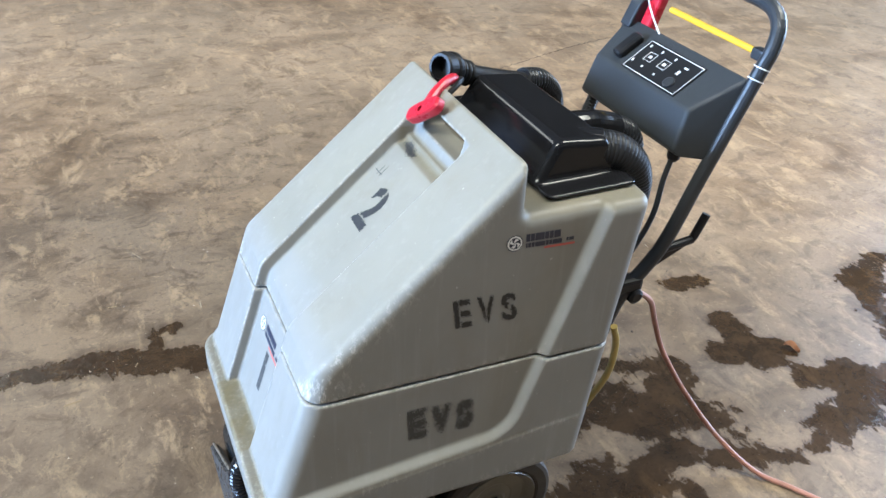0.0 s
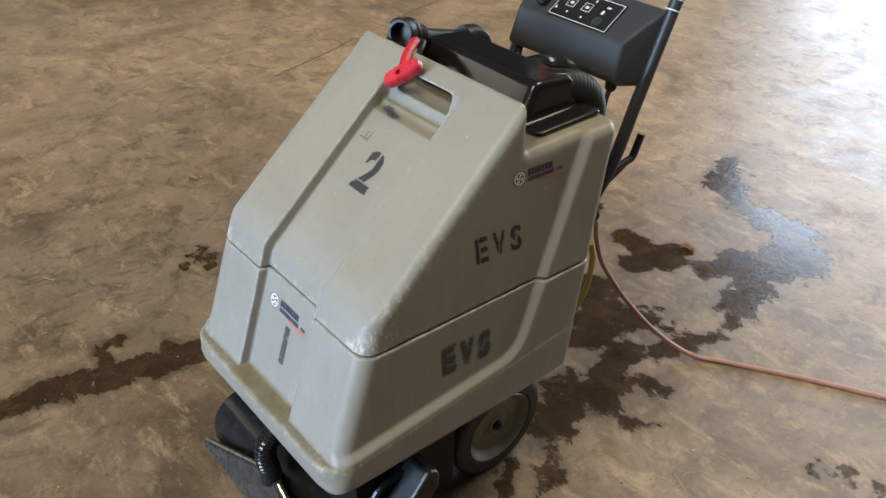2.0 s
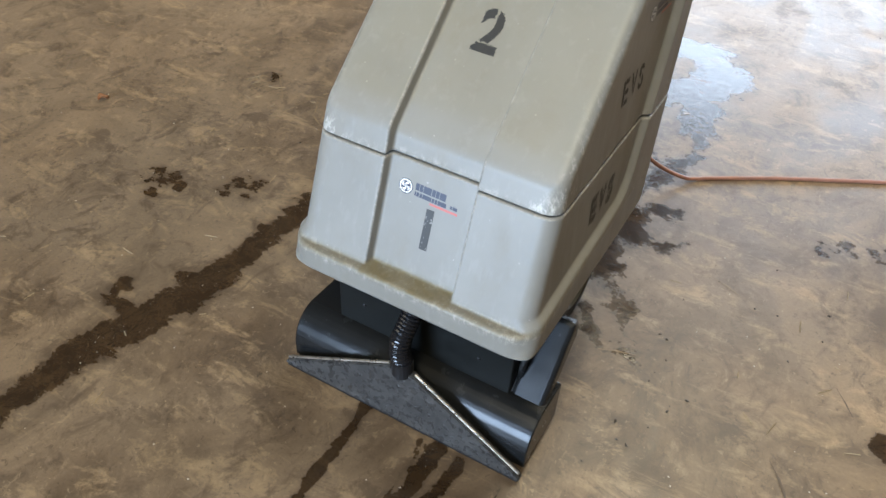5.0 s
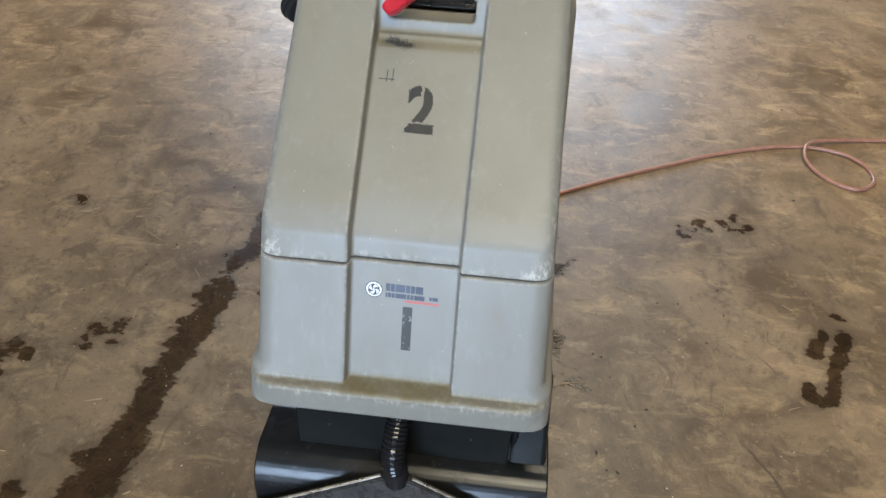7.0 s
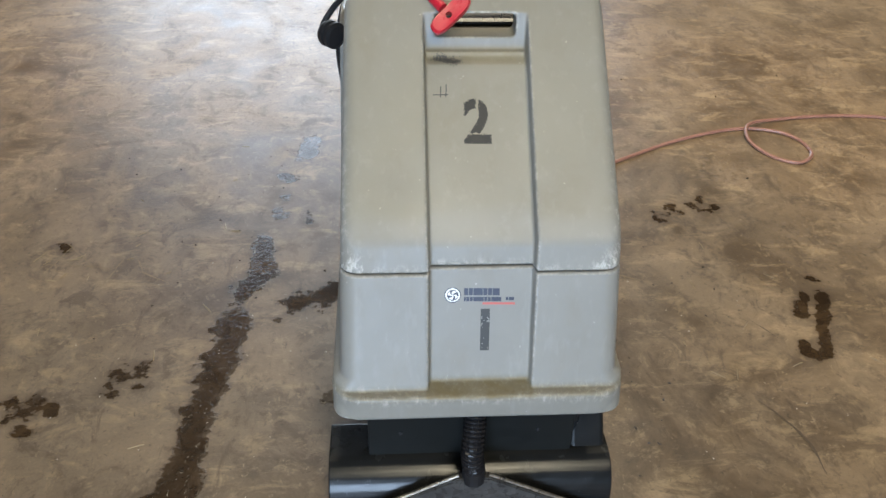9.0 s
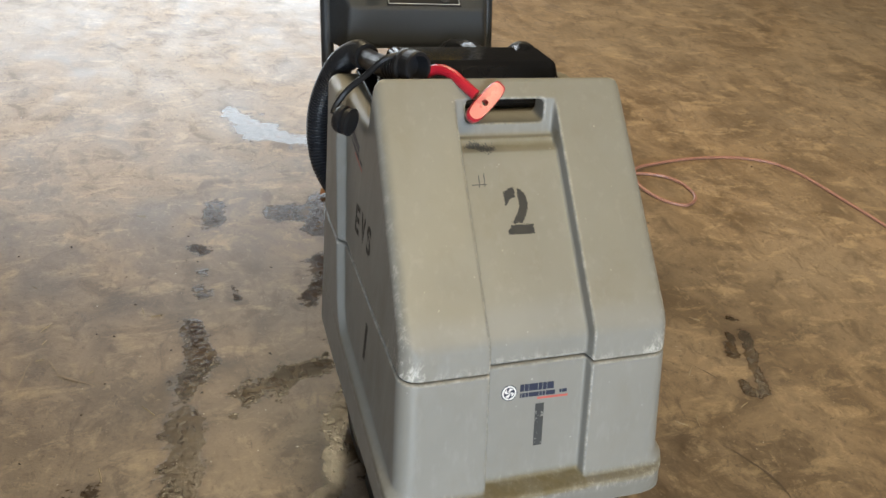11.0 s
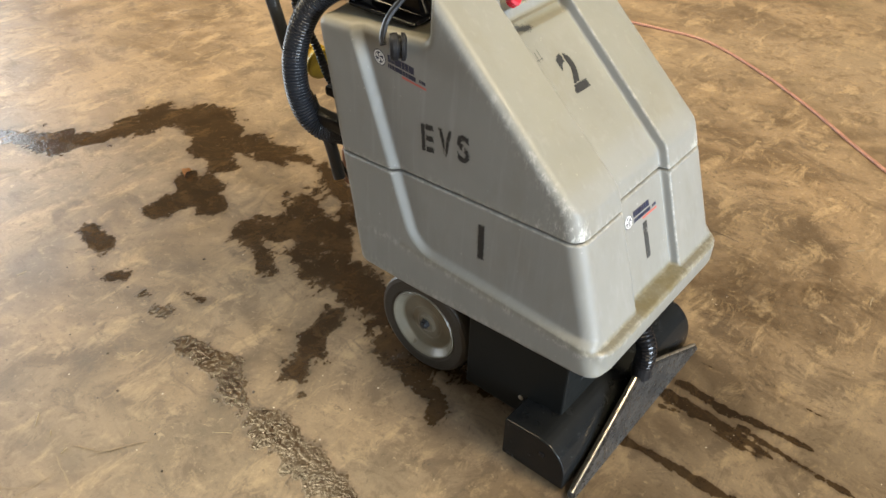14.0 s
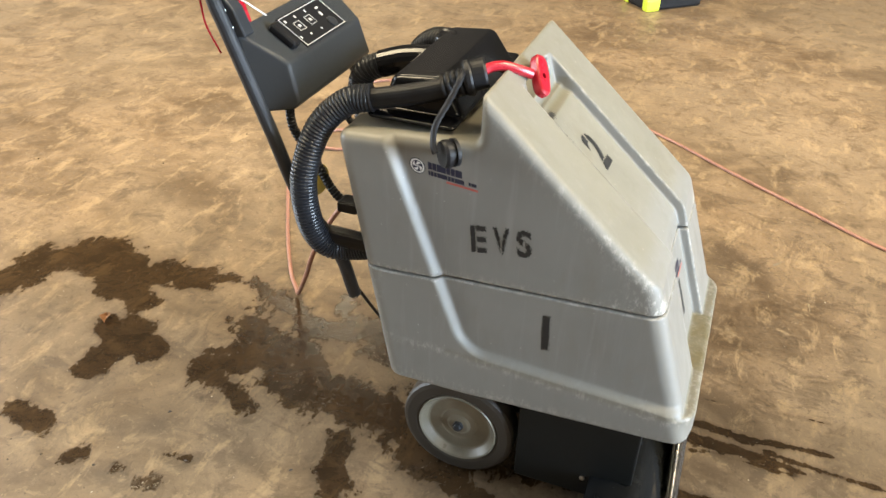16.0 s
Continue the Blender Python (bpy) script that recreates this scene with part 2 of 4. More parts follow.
NAVY = plain("navy_print", (0.011, 0.015, 0.036), 0.45, vary=0.1)
REDPRINT = plain("red_print", (0.36, 0.08, 0.065), 0.45, vary=0.1)
LIME = plain("lime_plastic", (0.52, 0.62, 0.04), 0.4, vary=0.1)
# Unseen room surfaces, toned dark to cut fill on the machine's sides.
WALL = plain("unseen_wall_dark", (0.045, 0.041, 0.036), 0.8, vary=0.12, scale=3)
ROOF = plain("unseen_roof_dull", (0.11, 0.10, 0.085), 0.7, vary=0.1, scale=2)

# ---- mesh helpers ----


def rounded(a, b, r):
    """The meet of two solids, with an edge of radius r."""
    return np.minimum(np.maximum(a, b), -r) + np.hypot(np.maximum(a + r, 0), np.maximum(b + r, 0))


def joined(a, b, r):
    return -rounded(-a, -b, r)


def step(t):
    t = np.clip(t, 0, 1)
    return t * t * (3 - 2 * t)


def solid_mesh(name, f, low, high, h):
    """The surface f = 0 as a smooth mesh of quads."""
    axes = [np.arange(a, b + h, h) for a, b in zip(low, high)]
    g = np.meshgrid(*axes, indexing="ij")
    v = f(*g)
    s = v < 0
    n = [len(a) - 1 for a in axes]
    count = np.zeros(n, int)
    total = np.zeros((*n, 3))
    for ax in range(3):
        lo = [slice(None)] * 3
        hi = [slice(None)] * 3
        lo[ax], hi[ax] = slice(0, -1), slice(1, None)
        a, b = v[tuple(lo)], v[tuple(hi)]
        cross = (a < 0) != (b < 0)
        t = np.where(cross, a / np.where(cross, a - b, 1), 0)
        others = [i for i in range(3) if i != ax]
        for da in (0, 1):
            for db in (0, 1):
                cut = [slice(0, n[0]), slice(0, n[1]), slice(0, n[2])]
                cut[others[0]] = slice(da, da + n[others[0]])
                cut[others[1]] = slice(db, db + n[others[1]])
                c = cross[tuple(cut)]
                count += c
                off = [0.0, 0.0, 0.0]
                off[others[0]], off[others[1]] = da, db
                for i in range(3):
                    total[..., i] += c * (t[tuple(cut)] if i == ax else off[i])
    live = count > 0
    index = np.full(n, -1)
    index[live] = np.arange(live.sum())
    cell = np.argwhere(live)
    p = np.array(low) + h * (cell + total[live] / count[live][:, None])
    for _ in range(3):
        d, e = f(*p.T), h * 0.25
        grad = np.stack([(f(*(p + e * k).T) - f(*(p - e * k).T)) / (2 * e) for k in np.eye(3)], 1)
        move = -(d / np.maximum((grad ** 2).sum(1), 0.15))[:, None] * grad
        p += np.clip(move, -h * 0.45, h * 0.45)
    faces = []
    for ax in range(3):
        b, c = [(1, 2), (2, 0), (0, 1)][ax]
        lo = [slice(1, -1)] * 3
        hi = [slice(1, -1)] * 3
        lo[ax], hi[ax] = slice(0, -1), slice(1, None)
        sa, sb = s[tuple(lo)], s[tuple(hi)]
        for flip in (False, True):
            at = np.argwhere((sa & ~sb) if not flip else (~sa & sb))
            base = at + 1
            base[:, ax] -= 1
            corner = []
            for db, dc in ((-1, -1), (0, -1), (0, 0), (-1, 0)):
                q = base.copy()
                q[:, b] += db
                q[:, c] += dc
                corner.append(index[q[:, 0], q[:, 1], q[:, 2]])
            quad = np.stack(corner if not flip else corner[::-1], 1)
            faces.append(quad[(quad >= 0).all(1)])
    faces = np.concatenate(faces)
    me = bpy.data.meshes.new(name)
    me.from_pydata(p.tolist(), [], faces.tolist())
    me.polygons.foreach_set("use_smooth", [True] * len(me.polygons))
    me.update()
    return me


def part(name, shape, material, parent=None, label="", smooth=True):
    """Links a bmesh or mesh as one object, under a thing or a part."""
    if isinstance(shape, bmesh.types.BMesh):
        me = bpy.data.meshes.new(name)
        bmesh.ops.recalc_face_normals(shape, faces=shape.faces[:])
        shape.to_mesh(me)
        shape.free()
    else:
        me = shape
    if smooth and not len(me.attributes.get("sharp_face").data if me.attributes.get("sharp_face") else ()):
        me.polygons.foreach_set("use_smooth", [True] * len(me.polygons))
        me.set_sharp_from_angle(angle=radians(38))
    me.materials.append(material)
    ob = new(name, me)
    if parent is not None:
        ob.parent = parent
        ob.matrix_parent_inverse = parent.matrix_world.inverted()
    if label:
        ob["label"] = label
    return ob


def thing(name, place, label, category, group=""):
    ob = new(name)
    ob.empty_display_size = 0.05
    ob.matrix_world = place
    bpy.context.view_layer.update()
    return tagged(ob, label, category, group)


def block(x0, x1, y0, y1, z0, z1, r=0.004, m=None, segments=2):
    bm = bmesh.new()
    bmesh.ops.create_cube(bm, size=1)
    for v in bm.verts:
        v.co = Vector((x0 + (v.co.x + 0.5) * (x1 - x0), y0 + (v.co.y + 0.5) * (y1 - y0), z0 + (v.co.z + 0.5) * (z1 - z0)))
    if r:
        bmesh.ops.bevel(bm, geom=bm.edges[:], offset=r, segments=segments, profile=0.6, affect="EDGES")
    if m is not None:
        bmesh.ops.transform(bm, matrix=m, verts=bm.verts[:])
    return bm


def prism(outline, x0, x1, r=0.004, shrink=None, m=None):
    """An outline in (y, z), drawn out along x. shrink: for each corner, by how much its ends draw in."""
    bm = bmesh.new()
    shrink = shrink or [0] * len(outline)
    ends = []
    for x, s in ((x0, 1), (x1, -1)):
        ends.append([bm.verts.new((x + s * k, y, z)) for (y, z), k in zip(outline, shrink)])
    n = len(outline)
    bm.faces.new(ends[0])
    bm.faces.new(ends[1][::-1])
    for i in range(n):
        bm.faces.new((ends[0][i], ends[1][i], ends[1][(i + 1) % n], ends[0][(i + 1) % n]))
    bmesh.ops.recalc_face_normals(bm, faces=bm.faces[:])
    if r:
        bmesh.ops.bevel(bm, geom=bm.edges[:], offset=r, segments=3, profile=0.5, affect="EDGES")
    if m is not None:
        bmesh.ops.transform(bm, matrix=m, verts=bm.verts[:])
    return bm


def curve_points(points, n=12):
    """A smooth line through the points."""
    p = [Vector(a) for a in points]
    p = [2 * p[0] - p[1], *p, 2 * p[-1] - p[-2]]
    out = []
    for i in range(1, len(p) - 2):
        a, b, c, d = p[i - 1:i + 3]
        for k in range(n):
            t = k / n
            out.append(0.5 * (2 * b + (c - a) * t + (2 * a - 5 * b + 4 * c - d) * t * t + (3 * b - a - 3 * c + d) * t ** 3))
    return out + [p[-2]]


def even(line, gap):
    """The line, with points at even distances."""
    out, left = [line[0].copy()], gap
    for a, b in zip(line, line[1:]):
        d, at = (b - a).length, 0.0
        while d - at >= left:
            at += left
            out.append(a.lerp(b, at / d))
            left = gap
        left -= d - at
    return out


def tube(line, radius, sides=14, closed=True):
    """A tube along a line; radius is a number or a function of the point's index."""
    bm = bmesh.new()
    rings, up = [], None
    for i, p in enumerate(line):
        d = (line[min(i + 1, len(line) - 1)] - line[max(i - 1, 0)]).normalized()
        if up is None:
            up = d.orthogonal().normalized()
        up = (up - d * up.dot(d)).normalized()
        side = d.cross(up)
        r = radius(i) if callable(radius) else radius
        rings.append([bm.verts.new(p + r * (math.cos(a) * up + math.sin(a) * side)) for a in (2 * math.pi * k / sides for k in range(sides))])
    for a, b in zip(rings, rings[1:]):
        for k in range(sides):
            bm.faces.new((a[k], a[(k + 1) % sides], b[(k + 1) % sides], b[k]))
    if closed:
        bm.faces.new(rings[0][::-1])
        bm.faces.new(rings[-1])
    return bm


def ribbed(points, radius, pitch=0.0075, depth=0.0022, sides=20):
    line = even(curve_points(points, 24), pitch / 4)
    return tube(line, lambda i: radius - depth * (0, 0.25, 1, 0.25)[i % 4], sides)


def lathe(profile, sides=40, m=None):
    """A turned shape round the x axis: rows of (x, radius)."""
    bm = bmesh.new()
    rings = [[bm.verts.new((x, r * math.cos(a), r * math.sin(a))) for a in (2 * math.pi * k / sides for k in range(sides))] for x, r in profile]
    for a, b in zip(rings, rings[1:]):
        for k in range(sides):
            bm.faces.new((a[k], a[(k + 1) % sides], b[(k + 1) % sides], b[k]))
    bm.faces.new(rings[0])
    bm.faces.new(rings[-1][::-1])
    if m is not None:
        bmesh.ops.transform(bm, matrix=m, verts=bm.verts[:])
    return bm


# ---- the hall ----
def sheet(name, x0, x1, y0, y1, z0, z1, material, label="", openings=(), axis="y"):
    """A wall slab with real openings (from, to, top) cut along its length."""
    bm = bmesh.new()
    cuts = sorted({*[c for a, b, _ in openings for c in (a, b)], *((x0, x1) if axis == "y" else (y0, y1))})
    for a, b in zip(cuts, cuts[1:]):
        top = [t for p, q, t in openings if p <= a and b <= q]
        z = top[0] if top else z0
        piece = block(a, b, y0, y1, z, z1, 0) if axis == "y" else block(x0, x1, a, b, z, z1, 0)
        me = bpy.data.meshes.new("piece")
        piece.to_mesh(me)
        piece.free()
        bm.from_mesh(me)
        bpy.data.meshes.remove(me)
    ob = part(name, bm, material)
    return tagged(ob, label, "wall", kind="structure")


X0, X1, Y0, Y1, TOP = ROOM
floor_bm = bmesh.new()
bmesh.ops.create_grid(floor_bm, x_segments=24, y_segments=24, size=0.5)
bmesh.ops.scale(floor_bm, vec=(90, 90, 1), verts=floor_bm.verts[:])
floor_ob = part("floor", floor_bm, FLOOR)
tagged(floor_ob, "stained tan and brown concrete floor, scuffed and damp", "floor", kind="structure")
# Walls and roof lie out of view, added to hold in the light.
sheet("wall_north", X0, X1, Y1, Y1 + 0.2, 0, TOP, WALL, "unseen dark wall with a wide open door", [(-3.6, 2.2, 4.75)])
sheet("wall_south", X0, X1, Y0 - 0.2, Y0, 0, TOP, WALL, "unseen dark wall with a wide open door", [(-3.65, 0.45, 4.0)])
sheet("wall_west", X0 - 0.2, X0, Y0, Y1, 0, TOP, WALL, "unseen dark wall on the west side", [], "x")
sheet("wall_east", X1, X1 + 0.2, Y0, Y1, 0, TOP, WALL, "unseen dark wall on the east side", [], "x")
ceiling_bm = bmesh.new()
xs = sorted({X0 - 0.2, X1 + 0.2, *[c for r in ROOF_LIGHTS_AND_FILL for c in r[:2]]})
ys = sorted({Y0 - 0.2, Y1 + 0.2, *[c for r in ROOF_LIGHTS_AND_FILL for c in r[2:4]]})
for xa, xb in zip(xs, xs[1:]):
    for ya, yb in zip(ys, ys[1:]):
        if any(r[0] <= xa and xb <= r[1] and r[2] <= ya and yb <= r[3] for r in ROOF_LIGHTS_AND_FILL):
            continue
        bmesh.ops.create_cube(ceiling_bm, size=1, matrix=Matrix.Translation(((xa + xb) / 2, (ya + yb) / 2, TOP + 0.08)) @ Matrix.Diagonal((xb - xa, yb - ya, 0.15, 1)))
tagged(part("ceiling", ceiling_bm, ROOF, smooth=False), "unseen dull roof with openings for roof lights and the added fill", "ceiling", kind="structure")

# ---- wet patches on the floor ----


def stroke_depth(gx, gy, strokes):
    """How far inside a wet patch each place lies. strokes: from x, y, radius to x, y, radius."""
    d = np.full(gx.shape, -9.0)
    for ax, ay, ar, bx, by, br in strokes:
        ex, ey = bx - ax, by - ay
        t = np.clip(((gx - ax) * ex + (gy - ay) * ey) / max(ex * ex + ey * ey, 1e-9), 0, 1)
        d = np.maximum(d, ar + (br - ar) * t - np.hypot(gx - ax - t * ex, gy - ay - t * ey))
    return d


def wet_patches(patches, gap=0.008, reach=0.13):
    """Thin films of water that share one grid, so that none lies on another: label, strokes, softness of the edge."""
    gx, gy = np.meshgrid(np.arange(-1.4, 1.3, gap), np.arange(-0.9, 2.6, gap), indexing="ij")
    depth = np.stack([0.5 + stroke_depth(gx, gy, s) / soft for _, s, soft in patches])
    owner, most = depth.argmax(0), depth.max(0)
    near = np.stack([stroke_depth(gx, gy, s) for _, s, _ in patches]).max(0)
    number = np.arange(gx.size).reshape(gx.shape)
    corners = np.stack([number[:-1, :-1], number[1:, :-1], number[1:, 1:], number[:-1, 1:]], -1)
    for i, (label, _, _) in enumerate(patches):
        quads = corners[(owner[:-1, :-1] == i) & (near[:-1, :-1] > -reach)]
        used, flat = np.unique(quads, return_inverse=True)
        me = bpy.data.meshes.new("puddle")
        pts = np.stack([gx.ravel()[used], gy.ravel()[used], np.full(len(used), 0.0004)], 1)
        me.from_pydata(pts.tolist(), [], flat.reshape(-1, 4).tolist())
        attr = me.attributes.new("wet", "FLOAT", "POINT")
        attr.data.foreach_set("value", most.ravel()[used].astype(np.float32))
        if "trail" in label:
            attr = me.attributes.new("thin", "FLOAT", "POINT")
            attr.data.foreach_set("value", np.full(len(used), 1.3, np.float32))
        tagged(part("puddle", me, WET, smooth=False), label, "puddle", group="water marks on the floor", kind="stuff")


def flecks(x, y, spread, count, seed, stretch=1.0, turn=0.0):
    """A dab of water as a ragged cluster of small strokes."""
    rng = random.Random(seed)
    ca, sa = math.cos(turn), math.sin(turn)
    rows = []
    for _ in range(count):
        u, v = rng.gauss(0, spread * stretch), rng.gauss(0, spread)
        px, py, a = x + u * ca - v * sa, y + u * sa + v * ca, rng.uniform(0, 6.3)
        d, r = spread * rng.uniform(0.4, 1.1), spread * rng.uniform(0.22, 0.5)
        rows.append((px, py, r, px + d * math.cos(a), py + d * math.sin(a), r * 0.6))
    return rows


PUDDLES = [
    ("dark water trail dripped along the concrete floor", [
    (-0.53, 1.00, 0.02, -0.52, 0.84, 0.045), (-0.52, 0.84, 0.045, -0.56, 0.70, 0.012), (-0.555, 0.64, 0.035, -0.58, 0.48, 0.045),
    (-0.58, 0.48, 0.04, -0.60, 0.30, 0.035), (-0.60, 0.30, 0.035, -0.61, 0.08, 0.045), (-0.61, 0.08, 0.045, -0.68, 0.09, 0.02),
    (-0.61, 0.08, 0.045, -0.66, -0.10, 0.05), (-0.70, -0.07, 0.025, -0.765, -0.06, 0.02), (-0.765, -0.06, 0.012, -0.79, 0.0, 0.018), (-0.66, -0.10, 0.05, -0.70, -0.24, 0.04),
    (-0.70, -0.24, 0.04, -0.72, -0.40, 0.03), (-0.72, -0.40, 0.03, -0.74, -0.62, 0.015)], 0.055),
    ("broad dark puddle spreading behind the machine", [
    (-0.31, 2.25, 0.03, -0.23, 2.08, 0.085), (-0.22, 2.07, 0.07, -0.12, 1.98, 0.03), (-0.10, 1.99, 0.04, 0.09, 1.98, 0.085), (0.09, 1.98, 0.085, 0.23, 1.83, 0.075),
    (0.20, 1.80, 0.09, 0.11, 1.66, 0.09), (0.10, 1.64, 0.08, 0.05, 1.56, 0.045), (0.16, 1.66, 0.07, 0.22, 1.46, 0.055), (0.22, 1.46, 0.045, 0.25, 1.37, 0.02)], 0.095),
    ("round dark water patch beside a fallen leaf", [
    (-0.22, 1.50, 0.05, -0.06, 1.50, 0.06), (-0.08, 1.58, 0.04, -0.12, 1.40, 0.05)], 0.055),
    ("dark wet patches under the back of the machine", [
    (-0.12, 1.22, 0.055, -0.02, 1.12, 0.065), (-0.02, 1.12, 0.06, 0.05, 1.03, 0.05), (-0.17, 1.12, 0.04, -0.20, 1.04, 0.025), (0.25, 1.30, 0.022, 0.20, 1.15, 0.045),
    (0.12, 1.05, 0.055, 0.20, 0.86, 0.06), (0.0, 0.97, 0.05, 0.04, 1.05, 0.05), (0.14, 0.80, 0.07, 0.20, 0.68, 0.05), (-0.06, 0.94, 0.06, -0.10, 0.78, 0.075),
    (0.21, 1.01, 0.02, 0.30, 1.0, 0.02), (0.31, 0.86, 0.02, 0.36, 0.90, 0.015)], 0.10),
    ("small wet smear beside the machine's wheel", [
    (-0.21, 0.78, 0.03, -0.33, 0.74, 0.05), (-0.33, 0.74, 0.04, -0.41, 0.70, 0.03), (-0.41, 0.70, 0.02, -0.44, 0.65, 0.012)], 0.08),
    ("dark drip stain under the machine's side", [
    (-0.19, 0.62, 0.04, -0.22, 0.50, 0.05), (-0.22, 0.50, 0.04, -0.29, 0.36, 0.025), (0.22, 0.52, 0.02, 0.27, 0.44, 0.012)], 0.075),
    ("dark floor patch under the machine's side", [
    (-0.10, 0.72, 0.07, -0.14, 0.52, 0.07), (-0.13, 0.52, 0.07, -0.10, 0.28, 0.06), (0.0, 0.60, 0.08, 0.02, 0.30, 0.08)], 0.14),
    ("small dark wet print on the concrete", [(-0.43, 1.57, 0.03, -0.44, 1.46, 0.035)], 0.055),
    ("small dark wet spot on the concrete", [(-0.49, 1.33, 0.022, -0.48, 1.31, 0.022), (-0.40, 1.12, 0.012, -0.40, 1.08, 0.012)], 0.055),
    ("wet shoe-shaped print on the concrete", [
    (0.987, 0.694, 0.018, 0.950, 0.622, 0.021), (1.047, 0.700, 0.018, 1.005, 0.620, 0.022), (1.000, 0.610, 0.015, 0.967, 0.523, 0.012), (0.967, 0.523, 0.014, 0.957, 0.462, 0.016),
    (0.957, 0.460, 0.016, 0.931, 0.453, 0.016), (0.931, 0.453, 0.015, 0.907, 0.480, 0.014), (0.907, 0.480, 0.013, 0.909, 0.508, 0.009), (1.033, 0.773, 0.006, 1.057, 0.756, 0.005)], 0.035),
    ("two small dark wet dabs on the concrete", [*flecks(0.70, 1.11, 0.019, 14, 1, 1.5), *flecks(0.815, 1.14, 0.019, 14, 2, 1.4)], 0.05),
    ("small dark wet dab on the concrete", flecks(-0.80, 0.455, 0.022, 20, 3, 1.2), 0.05),
    ("small dark wet dab on the concrete", flecks(-0.995, 0.345, 0.024, 22, 4, 1.4, 0.5), 0.05),
    ("small dark wet dab on the concrete", flecks(-1.095, 0.97, 0.018, 14, 5, 1.3), 0.05),
    ("dark wet streaks dragged from the vacuum shoe", [
    (0.167, -0.02, 0.013, 0.160, -0.10, 0.010), (0.160, -0.10, 0.008, 0.160, -0.18, 0.009), (0.160, -0.18, 0.008, 0.173, -0.245, 0.010), (0.173, -0.245, 0.008, 0.175, -0.36, 0.004),
    (0.155, -0.07, 0.006, 0.140, -0.16, 0.004), (0.069, -0.01, 0.007, 0.088, -0.09, 0.003), (0.108, -0.02, 0.020, 0.109, -0.149, 0.015), (0.109, -0.149, 0.014, 0.100, -0.24, 0.010),
    (0.100, -0.24, 0.009, 0.093, -0.30, 0.004), (0.083, -0.125, 0.004, 0.080, -0.209, 0.009), (0.080, -0.209, 0.008, 0.086, -0.29, 0.004), (0.134, -0.18, 0.005, 0.123, -0.257, 0.008),
    (0.123, -0.257, 0.008, 0.117, -0.331, 0.006), (0.117, -0.331, 0.006, 0.115, -0.45, 0.006), (-0.075, 0.01, 0.014, -0.067, -0.10, 0.011), (-0.067, -0.10, 0.013, -0.065, -0.19, 0.015),
    (-0.065, -0.19, 0.013, -0.062, -0.36, 0.006), (0.261, -0.03, -0.001, 0.281, -0.156, -0.003), (0.281, -0.156, -0.003, 0.290, -0.38, -0.004)], 0.022),
    ("mottled damp patch drying on the concrete", [(-0.12, 0.95, 0.05, 0.10, 1.20, 0.06)], 0.20),
    ("mottled damp dirt along the machine's side", [(0.30, 0.62, 0.02, 0.34, 0.44, 0.0)], 0.16),
    ("dark damp streaks beside the long water trail", [(-0.50, 1.10, 0.0, -0.49, 1.22, 0.0), (-0.58, 0.62, 0.03, -0.57, 0.74, 0.02)], 0.10),
]
wet_patches(PUDDLES)

# ---- the carpet extractor ----
machine = thing("carpet_extractor", pose(0, 0.35, 0), "grey plastic carpet extractor with black hoses and push handle", "cleaning machine")


def seam_z(y):
    return 0.588 - 0.042 * (y - 0.12)


def ramp_z(y):
    return 0.65 + 0.89 * (y - 0.13)


def outer(x, y, z):
    """Half the machine's moulded shell below its top: sides, front and back."""
    slant = 0.16 - 0.16 * x
    rib = (y - 0.472 - (0.364 - 0.11 * x) * (z - 0.418)) * 0.94
    x = np.abs(x)
    wide = 0.262 - 0.02 * (z - 0.31)
    slim = 0.247 - 0.03 * (z - 0.4)
    sill = 0.386 + 0.055 * (y - 0.05) - z
    k = 0.05
    edge = np.minimum(np.maximum(rib, sill), -k) + np.hypot(np.maximum(rib + k, 0), np.maximum(sill + k, 0))
    w = slim + (wide - slim) * step(edge / 0.018 + 1)
    middle = step((0.093 - x) / 0.006)
    front = (0.102 + 0.333 * (z - 0.588) + 0.020 * middle - y) * 0.95
    back = y - 0.627 - slant * (z - 0.31)
    return rounded(rounded(x - w, front, 0.031), back, 0.03), x, wide, back, rounded(x - w, back, 0.03), front


def tank_solid(x, y, z):
    upper, ax, wide, back, _, _ = outer(x, y, z)
    lip = rounded(rounded(rounded(ax - wide, 0.012 - y, 0.055), back, 0.03), z - 0.383 - 0.055 * (y - 0.05), 0.007)
    d = joined(upper, lip, 0.003)
    d = rounded(d, 0.306 + 0.045 * np.maximum(0.46 - y, 0) - z, 0.009)
    return rounded(d, z - seam_z(y) + 0.0022, 0.0028)


def lid_solid(x, y, z):
    shell, ax, wide, back, walls, front = outer(x, y, z)
    t = step((ax - 0.088) / 0.006)
    centre = np.where(y < 0.376, ramp_z(y) - 0.027, np.where(y < 0.408, 0.8419 + (y - 0.376) * 0.25, 0.850 + 3.2 * (y - 0.408)))
    top_z = ramp_z(y) * t + np.minimum(centre, ramp_z(y)) * (1 - t)
    ramp = rounded((z - top_z) * 0.747, y - 0.464, 0.012)
    top = joined(ramp, np.maximum(z - 0.853 + 0.065 * np.clip((-0.12 - x) / 0.08, 0, 1) * np.maximum(y - 0.47, 0), 0.40 - y), 0.012)
    d = rounded(rounded(walls, top, 0.024), np.maximum(shell, rounded(front, top, 0.006)), 0.004)
    hole = rounded(rounded(ax - 0.073, np.abs(z - 0.893) - 0.019, 0.009), np.abs(y - 0.45) - 0.08, 0.004)
    d = rounded(d, -hole, 0.004)
    return rounded(d, seam_z(y) + 0.0022 - z, 0.0028)


